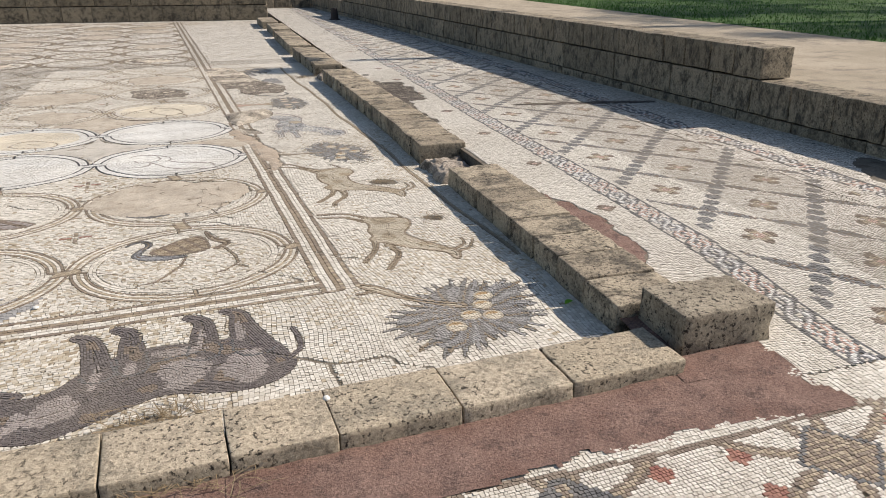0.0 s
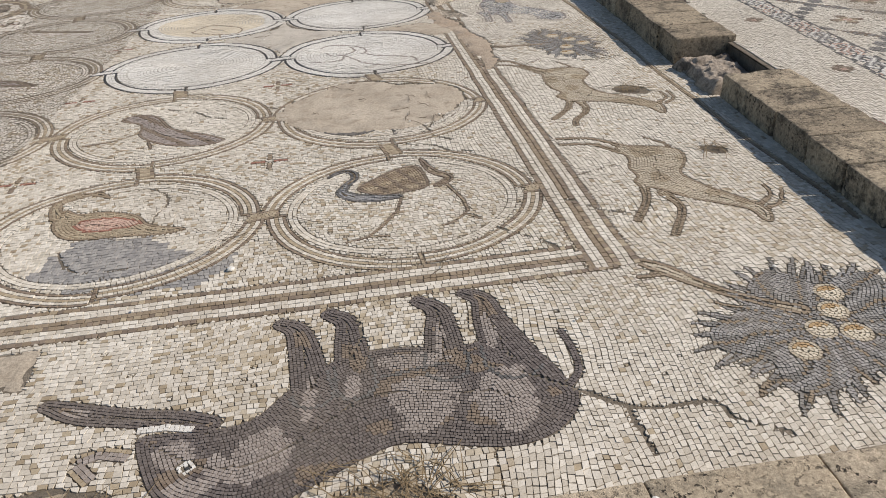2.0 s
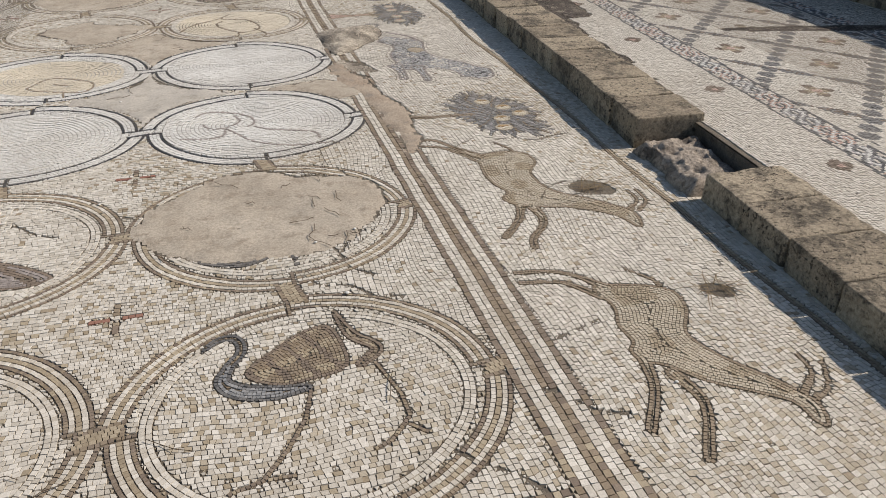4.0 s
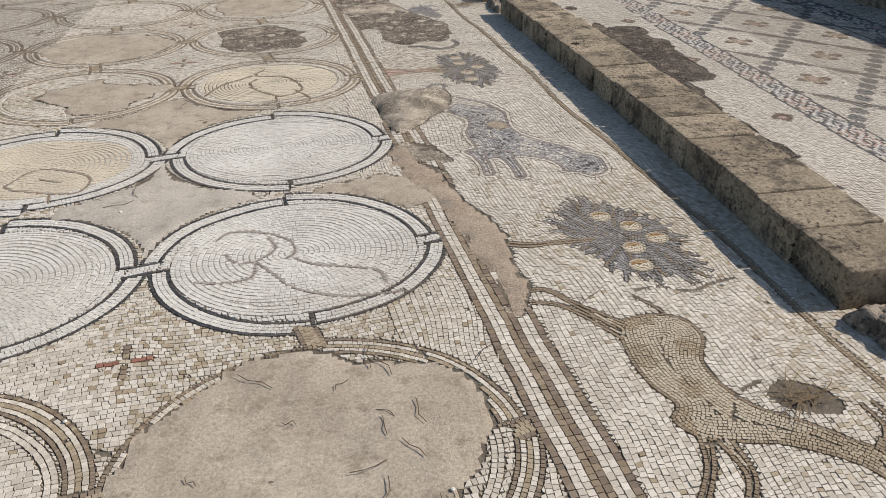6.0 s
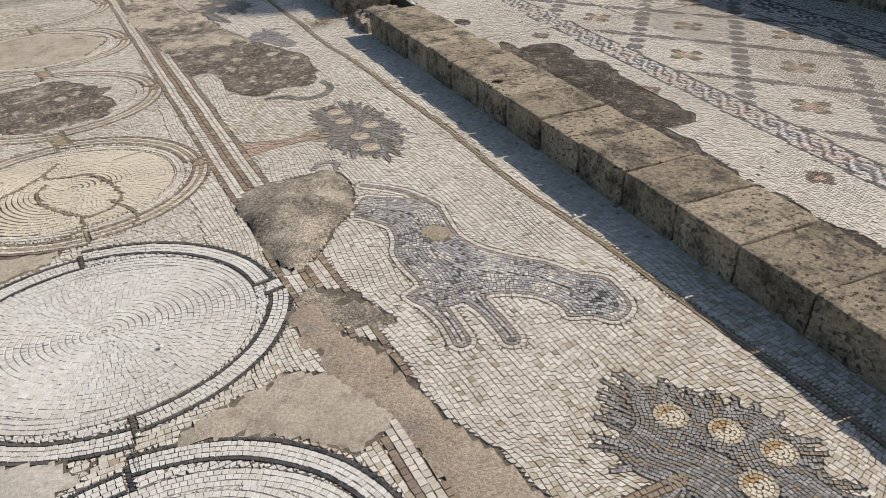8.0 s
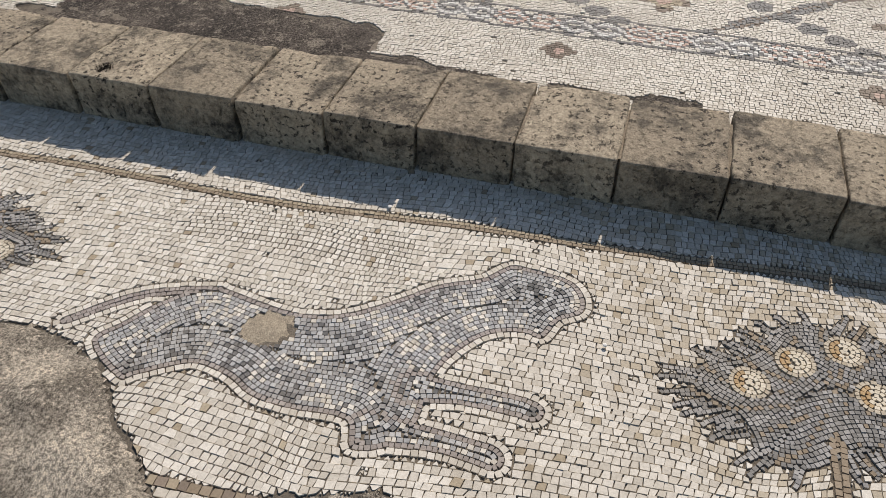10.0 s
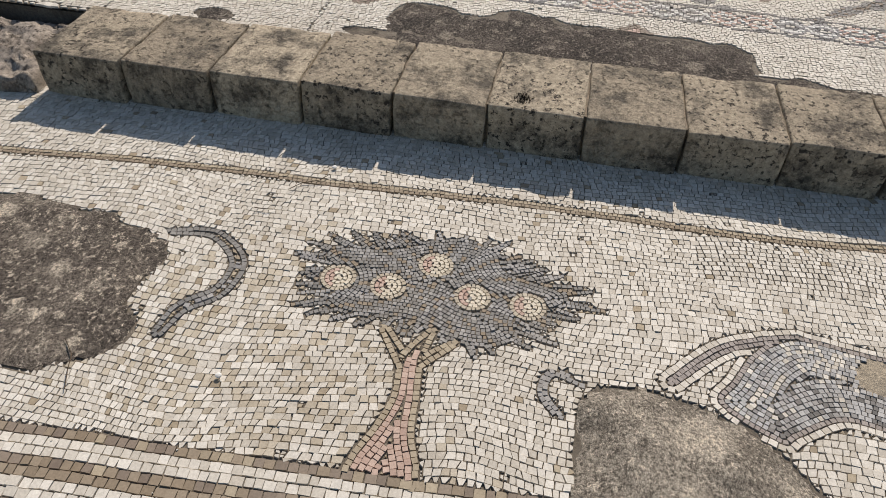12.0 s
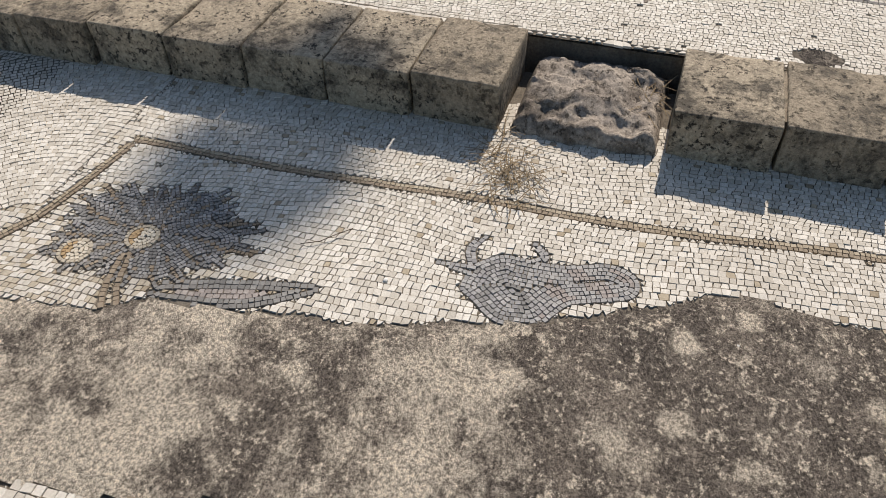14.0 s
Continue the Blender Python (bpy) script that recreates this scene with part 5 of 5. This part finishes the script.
# rubble in the two breaks of the kerb
def rubble(x0, x1, y0, y1, seed):
    xs, ys = np.linspace(x0, x1, 46), np.linspace(y0, y1, 56)
    X, Y = np.meshgrid(xs, ys, indexing="ij")
    rim = np.minimum(np.minimum((X - x0) / 0.035, (x1 - X) / 0.07), np.minimum(Y - y0, y1 - Y) / 0.03).clip(0, 1) ** 0.5
    lump = np.abs(fbm(X, Y, 9, seed, 6)) + 0.5 * np.abs(fbm(X, Y, 22, seed + 3, 4))
    Z = -0.03 + rim * (0.075 + 0.022 * fbm(X, Y, 5, seed + 9, 3) + 0.024 * (0.7 - lump) + 0.025 * np.clip((X - x0) / (x1 - x0), 0, 1))
    X = X + 0.02 * fbm(X, Y, 9, seed + 20, 3)
    idx = np.arange(X.size).reshape(X.shape)
    f = np.stack([idx[:-1, :-1], idx[1:, :-1], idx[1:, 1:], idx[:-1, 1:]], -1).reshape(-1, 4)
    ob = link_mesh("rubble_stone", np.column_stack([X.ravel(), Y.ravel(), Z.ravel()]), f, [rubble_mat], smooth=True)
    return tagged(ob, "broken rough stone bedded in a break of the kerb", "stone", "kerb rubble")


rubble(1.90, 2.27, 5.06, 5.62, 300)
rubble(1.80, 2.27, 10.45, 10.93, 320)

# squared stone at the kerb's end
porous_mat = block_material("porous_sandstone", (0.34, 0.295, 0.222), (0.37, 0.32, 0.243), (0.235, 0.20, 0.152), 1.8)
end_me = stone_mesh("end_stone", 0.45, 0.32, 0.185, 333, porous_mat, 0.006, (12, 8, 6), 0.007)
tagged(place("end_stone", end_me, None, pose(2.285, 2.42, 0.03, 0, 0, 2)), "squared porous sandstone block resting at the kerb's end", "stone block")

# edging slabs before the elephant
edging = tagged(new("edging"), "row of pale worn sandstone edging slabs", "edging", kind="structure")
joints = (-2.2, -1.75, -1.38, -1.0, -0.50, -0.11, 0.27, 0.62, 1.06, 1.50, 2.0)
for k, (a, b) in enumerate(zip(joints[:-1], joints[1:])):
    me = stone_mesh("slab", b - a - 0.004, 0.29, 0.105, 400 + k, slab_mat, 0.0025, (10, 7, 4), 0.006)
    mid = (a + b) / 2
    place("slab", me, edging, pose(mid, 2.16 + 0.075 * mid * 0.85, -0.005 + brng.uniform(-0.004, 0.004), 0, brng.uniform(-0.6, 0.6), 3.5))


# ---- walls, terrace, lawn ----
def stone_wall(name, label, start, end, courses, depth, mat, seed):
    """Courses of squared blocks from start to end; courses: (bottom, top, block length, from, to)."""
    wall = tagged(new(name), label, "wall", kind="structure")
    d = Vector((end[0] - start[0], end[1] - start[1]))
    L, a = d.length, math.degrees(math.atan2(d.y, d.x))
    rng = random.Random(seed)
    meshes = {}
    for c, (z0, z1, length, lo, hi) in enumerate(courses):
        if c not in meshes:
            meshes[c] = [stone_mesh("block", 1.0, depth, z1 - z0 - 0.008, seed * 10 + c * 4 + k, mat, 0.006, (7, 5, 5), 0.008) for k in range(4)]
        s = lo
        while s < hi - 0.05:
            w = min(length * rng.uniform(0.8, 1.25), hi - s)
            if hi - s - w < length * 0.4:
                w = hi - s
            p = Vector(start) + d / L * (s + w / 2)
            ob = place("block", rng.choice(meshes[c]), wall, pose(p.x, p.y, z0, 0, 0, a + rng.choice((0, 180))) @ Matrix.Diagonal((w - 0.012, 1, 1, 1)))
            ob.location += Vector((-d.y, d.x, 0)).normalized() * rng.uniform(-0.006, 0.006)
            s += w
    core = link_mesh("core", [(*(Vector(start) + d / L * s + Vector((-d.y, d.x)).normalized() * o), z) for s in (courses[0][3] + 0.02, courses[0][4] - 0.02) for o in (-depth / 2 + 0.03, depth / 2 - 0.03) for z in (-0.05, courses[0][1] - 0.02)],
                     [(0, 1, 3, 2), (4, 6, 7, 5), (0, 4, 5, 1), (2, 3, 7, 6), (1, 5, 7, 3), (0, 2, 6, 4)], [mortar_mat], wall)
    return wall


stone_wall("wall_east", "low retaining wall of grey weathered ashlar blocks", (5.86, -2.0), (3.97, 27.0),
           ((-0.02, 0.22, 0.7, 0, 29), (0.22, 0.53, 0.55, 0, 29), (0.535, 0.82, 0.42, 7.75, 24)), 0.36, wall_mat, 5)
stone_wall("wall_north", "low wall of squared blocks on rubble footing", (-7.5, 23.5), (2.15, 22.8),
           ((-0.02, 0.42, 0.8, 0, 9.67), (0.43, 0.95, 0.75, 0, 9.67)), 0.5, wall_mat, 6)
stone_wall("wall_end", "low stone wall closing the lattice floor", (2.0, 26.6), (9.0, 26.8), ((-0.02, 0.55, 0.7, 0, 7), (0.56, 0.9, 0.6, 0, 7)), 0.4, wall_mat, 7)
tv = [(6.02 + 0.065 * 18, -20, 0.515), (6.02 - 0.065 * 62, 60, 0.515), (9.2, -20, 0.518), (9.2, 60, 0.518)]
tagged(link_mesh("terrace", tv, [(0, 2, 3, 1)], [sill_mat]), "pale sandy paved walk behind the low wall", "pavement", kind="structure")
lv = [(x, y, 0.52) for x in (9.2, 380) for y in (-200, 300)]
tagged(link_mesh("lawn_ground", lv, [(0, 2, 3, 1)], [grass_ground_mat]), "mown green lawn", "lawn", kind="structure")
# grass blades
grng = np.random.default_rng(17)
n = 60000
px, py = 9.2 + 22 * grng.random(n) ** 1.3, 6 + 34 * grng.random(n)
ga, gh = grng.uniform(0, 6.28, n), grng.uniform(0.03, 0.07, n)
bx, by = np.cos(ga) * 0.008, np.sin(ga) * 0.008
lx, ly = grng.normal(0, 0.02, n), grng.normal(0, 0.02, n)
gvv = np.stack([np.column_stack([px - bx, py - by, np.full(n, 0.515)]), np.column_stack([px + bx, py + by, np.full(n, 0.515)]), np.column_stack([px + lx, py + ly, 0.515 + gh])], 1).reshape(-1, 3)
tagged(link_mesh("lawn_grass", gvv, np.arange(3 * n).reshape(-1, 3), [blade_mat]), "short green grass blades of the lawn", "grass", kind="stuff")


# ---- small things ----
def bollard(x, y):
    th = tagged(new("bollard"), "short dark metal marker post on the lattice mosaic", "post")
    th.location = (x, y, 0.12)
    bm = bmesh.new()
    bmesh.ops.create_cone(bm, cap_ends=True, segments=20, radius1=0.11, radius2=0.075, depth=0.30, matrix=pose(0, 0, 0.15))
    bmesh.ops.bevel(bm, geom=[e for e in bm.edges if abs(e.verts[0].co.z - e.verts[1].co.z) < 0.01], offset=0.012, segments=2, affect="EDGES")
    part("post", bm, bollard_mat, th)
    bm = bmesh.new()
    bmesh.ops.create_cone(bm, cap_ends=True, segments=20, radius1=0.15, radius2=0.14, depth=0.03, matrix=pose(0, 0, 0.014))
    part("base_plate", bm, bollard_mat, th)
    return th


bollard(3.66, 20.3)


def straw_tuft(x, y, r, count, seed, z=0.0):
    rng = random.Random(seed)
    v, f = [], []
    for k in range(count):
        a, d = rng.uniform(0, 6.28), r * rng.random() ** 0.7
        p = Vector((d * math.cos(a), d * math.sin(a) * 0.5, 0.002))
        t = rng.uniform(0, 6.28)
        q = p + Vector((math.cos(t), math.sin(t), 0)) * rng.uniform(0.05, 0.16)
        q.z = rng.uniform(0.002, 0.016)
        mid = (p + q) / 2 + Vector((rng.uniform(-0.015, 0.015), rng.uniform(-0.015, 0.015), 0.008))
        w = Vector((-math.sin(t), math.cos(t), 0)) * 0.0016
        b = len(v)
        v += [p - w, p + w, mid - w, mid + w, q - w * 0.5, q + w * 0.5]
        f += [(b, b + 1, b + 3, b + 2), (b + 2, b + 3, b + 5, b + 4)]
    ob = link_mesh("dry_grass", v, f, [straw_mat])
    ob.location = (x, y, z)
    return tagged(ob, "tangle of dry grass and pine needles on the floor", "dry grass", "dry grass tufts", "stuff")


for k, (x, y, r, c) in enumerate(((-1.12, 2.47, 0.16, 240), (-0.78, 2.43, 0.16, 220), (-0.03, 2.47, 0.22, 160), (0.10, 2.45, 0.12, 90), (1.57, 10.86, 0.13, 160), (1.72, 10.92, 0.08, 60), (2.08, 10.5, 0.09, 60), (0.10, 2.0, 0.25, 200), (1.51, 5.25, 0.07, 70), (1.62, 4.36, 0.06, 60), (-1.55, 2.5, 0.2, 200))):
    straw_tuft(x, y, r * 1.1, int(c * 0.45), 50 + k, 0.045 if x > 2 else 0.04 if y < 2.2 else 0.004)


def twig(x, y, turn, length, seed):
    rng = random.Random(seed)
    cu = bpy.data.curves.new("twig", "CURVE")
    cu.dimensions, cu.bevel_depth, cu.bevel_resolution = "3D", 0.0012, 1
    sp = cu.splines.new("POLY")
    sp.points.add(3)
    for k, p in enumerate(sp.points):
        p.co = (length * (k / 3 - 0.5), rng.uniform(-0.012, 0.012), 0.003 + 0.004 * (k % 2), 1)
    cu.materials.append(bark_mat)
    ob = new("twig", cu)
    ob.matrix_world = pose(x, y, float(left_z(x, y)) + 0.004, 0, 0, turn)
    return tagged(ob, "thin dry twig lying on the mosaic", "twig", "fallen twigs")


trng = random.Random(77)
for k in range(34):
    twig(trng.uniform(-1.1, 1.6), trng.uniform(3.2, 11.5), trng.uniform(0, 180), trng.uniform(0.05, 0.16), k)
# these also stand for the cracks and dry roots in the medallion's plaster
for k in range(16):
    twig(trng.uniform(-0.45, 0.4), trng.uniform(5.0, 5.7), trng.uniform(0, 180), trng.uniform(0.04, 0.14), 90 + k)


def fallen_leaf(x, y, z, turn):
    v = [(0.03 * math.cos(a) * (1 - 0.2 * abs(math.sin(a))), 0.016 * math.sin(a), 0.004 + 0.008 * abs(math.sin(a))) for a in np.linspace(0, 2 * math.pi, 12, endpoint=False)]
    ob = link_mesh("fallen_leaf", v + [(0, 0, 0.002)], [(k, (k + 1) % 12, 12) for k in range(12)], [fresh_leaf_mat])
    ob.matrix_world = pose(x, y, z, 0, 0, turn)
    return tagged(ob, "small bright green leaf fallen on the mosaic beside the kerb", "leaf")


fresh_leaf_mat = earth_material("fresh_leaf", (0.16, 0.36, 0.03), (0.20, 0.42, 0.05), (0.14, 0.30, 0.03), 20, 0.2, 0.001)
fallen_leaf(1.89, 2.92, 0.004, 30)


def pebble(x, y, z, r, seed):
    rng = random.Random(seed)
    bm = bmesh.new()
    bmesh.ops.create_icosphere(bm, subdivisions=2, radius=r)
    for v in bm.verts:
        v.co *= 1 + 0.3 * noise.noise(v.co * 40 + Vector((seed, 0, 0)))
        v.co.z *= 0.45
    ob = part("pebble", bm, stone_mats[CODE["white"]], None)
    ob.location = (x, y, z + r * 0.3)
    return tagged(ob, "small loose white stone chip", "stone chip", "loose stone chips")


pebble(-0.56, 3.62, 0.003, 0.016, 1)
pebble(0.62, 2.28, 0.094, 0.015, 2)
pebble(0.28, 4.62, 0.003, 0.008, 3)
prng = random.Random(5)
for k in range(40):
    pebble(prng.uniform(-0.9, 1.8), prng.uniform(3.0, 11.5), 0.003, prng.uniform(0.004, 0.009), 10 + k)


def moss(x, y, z, r, count, seed):
    rng = random.Random(seed)
    v, f = [], []
    for k in range(count):
        a, d = rng.uniform(0, 6.28), r * rng.random()
        p = Vector((d * math.cos(a), d * math.sin(a), 0))
        t = Vector((rng.uniform(-0.6, 0.6), rng.uniform(-0.6, 0.6), 1)).normalized() * rng.uniform(0.008, 0.02)
        w = Vector((rng.uniform(-1, 1), rng.uniform(-1, 1), 0)).normalized() * 0.003
        b = len(v)
        v += [p - w, p + w, p + t]
        f.append((b, b + 1, b + 2))
    ob = link_mesh("moss", v, f, [weed_mat])
    ob.location = (x, y, z)
    return tagged(ob, "small dark weed tuft standing for a hole in a kerb block", "moss", kind="stuff")


weed_mat = earth_material("dark_weed", (0.035, 0.028, 0.02), (0.06, 0.048, 0.03), (0.045, 0.03, 0.025), 20)
# dark tuft in place of the weedy hole in this block
moss(1.95, 8.73, 0.160, 0.03, 160, 1)

# ---- unseen trees on the lawn, placed to cast the dappled shade ----
def tree(x, y, base, height, spread, clumps, seed, puff=0.33, low=0.72):
    rng = random.Random(seed)
    th = tagged(new("tree"), "unseen pine-like tree with a sparse crown, placed on the lawn to cast shade", "tree", "lawn trees")
    th.location = (x, y, base)
    bm = bmesh.new()
    bmesh.ops.create_cone(bm, cap_ends=True, segments=12, radius1=0.22, radius2=0.09, depth=height * 0.9, matrix=pose(0, 0, height * 0.45))
    part("trunk", bm, bark_mat, th)
    v, f = [], []
    for k in range(clumps):
        a, r = rng.uniform(0, 6.28), spread * rng.random() ** 0.5
        c = Vector((r * math.cos(a), r * math.sin(a), height * rng.uniform(low, 1.0)))
        bm = bmesh.new()
        lo = Vector((0, 0, c.z - r * 0.5 - 0.3))
        d = c - lo
        bmesh.ops.create_cone(bm, cap_ends=True, segments=6, radius1=0.05, radius2=0.015, depth=d.length, matrix=Matrix.Translation((lo + c) / 2) @ d.to_track_quat("Z", "Y").to_matrix().to_4x4())
        part("limb", bm, bark_mat, th)
        for _ in range(220):
            p = c + Vector((rng.gauss(0, puff), rng.gauss(0, puff), rng.gauss(0, puff * 0.6)))
            t = Vector((rng.uniform(-1, 1), rng.uniform(-1, 1), rng.uniform(-0.6, 1))).normalized()
            s = t.orthogonal().normalized() * 0.035
            b = len(v)
            v += [p - s, p + s, p + t * 0.16 + s * 0.4, p + t * 0.16 - s * 0.4]
            f += [(b, b + 1, b + 2, b + 3)]
    link_mesh("crown", v, f, [leaf_mat], th)
    return th


# out of view; small high crown sized for one blot of shade
tree(15.0, 11.12, 0.5, 10.45, 0.16, 4, 3, 0.085, 0.955)
tree(20.0, 13.6, 0.5, 9.0, 2.2, 20, 7)
tree(20.5, 10.2, 0.5, 8.6, 2.0, 18, 8)
tree(23.0, 16.0, 0.5, 9.0, 3.0, 26, 4)
tree(27.5, 21.0, 0.5, 9.5, 3.4, 30, 5)
tree(26.0, 11.0, 0.5, 9.0, 3.0, 26, 6)

# ---- single cubes, where the walk passes nearest ----
cubes = [stone_mesh("tessera", 1, 1, 1, 500 + k, single_mats[0], 0.04, (1, 1, 1), 0.12) for k in range(3)]
by_stone = {}


def single_cubes(rows, parent, z_of):
    for k, (x, y, a, sx, sy, st) in enumerate(rows[:, :6]):
        key = (k % 3, int(st))
        if key not in by_stone:
            me = cubes[key[0]].copy()
            me.materials.clear()
            me.materials.append(single_mats[key[1]])
            for p in me.polygons:
                p.use_smooth = False
            by_stone[key] = me
        place("tessera", by_stone[key], parent, pose(x, y, float(z_of(x, y)) - 0.010, 0, 0, math.degrees(a)) @ Matrix.Diagonal((sx * 0.9, sy * 0.9, 0.0102, 1)))


single_cubes(R[order], floor_birds, left_z)
single_cubes(Q[order_q], floor_lattice, right_z)
single_cubes(C[order_c], floor_carpet, right_z)
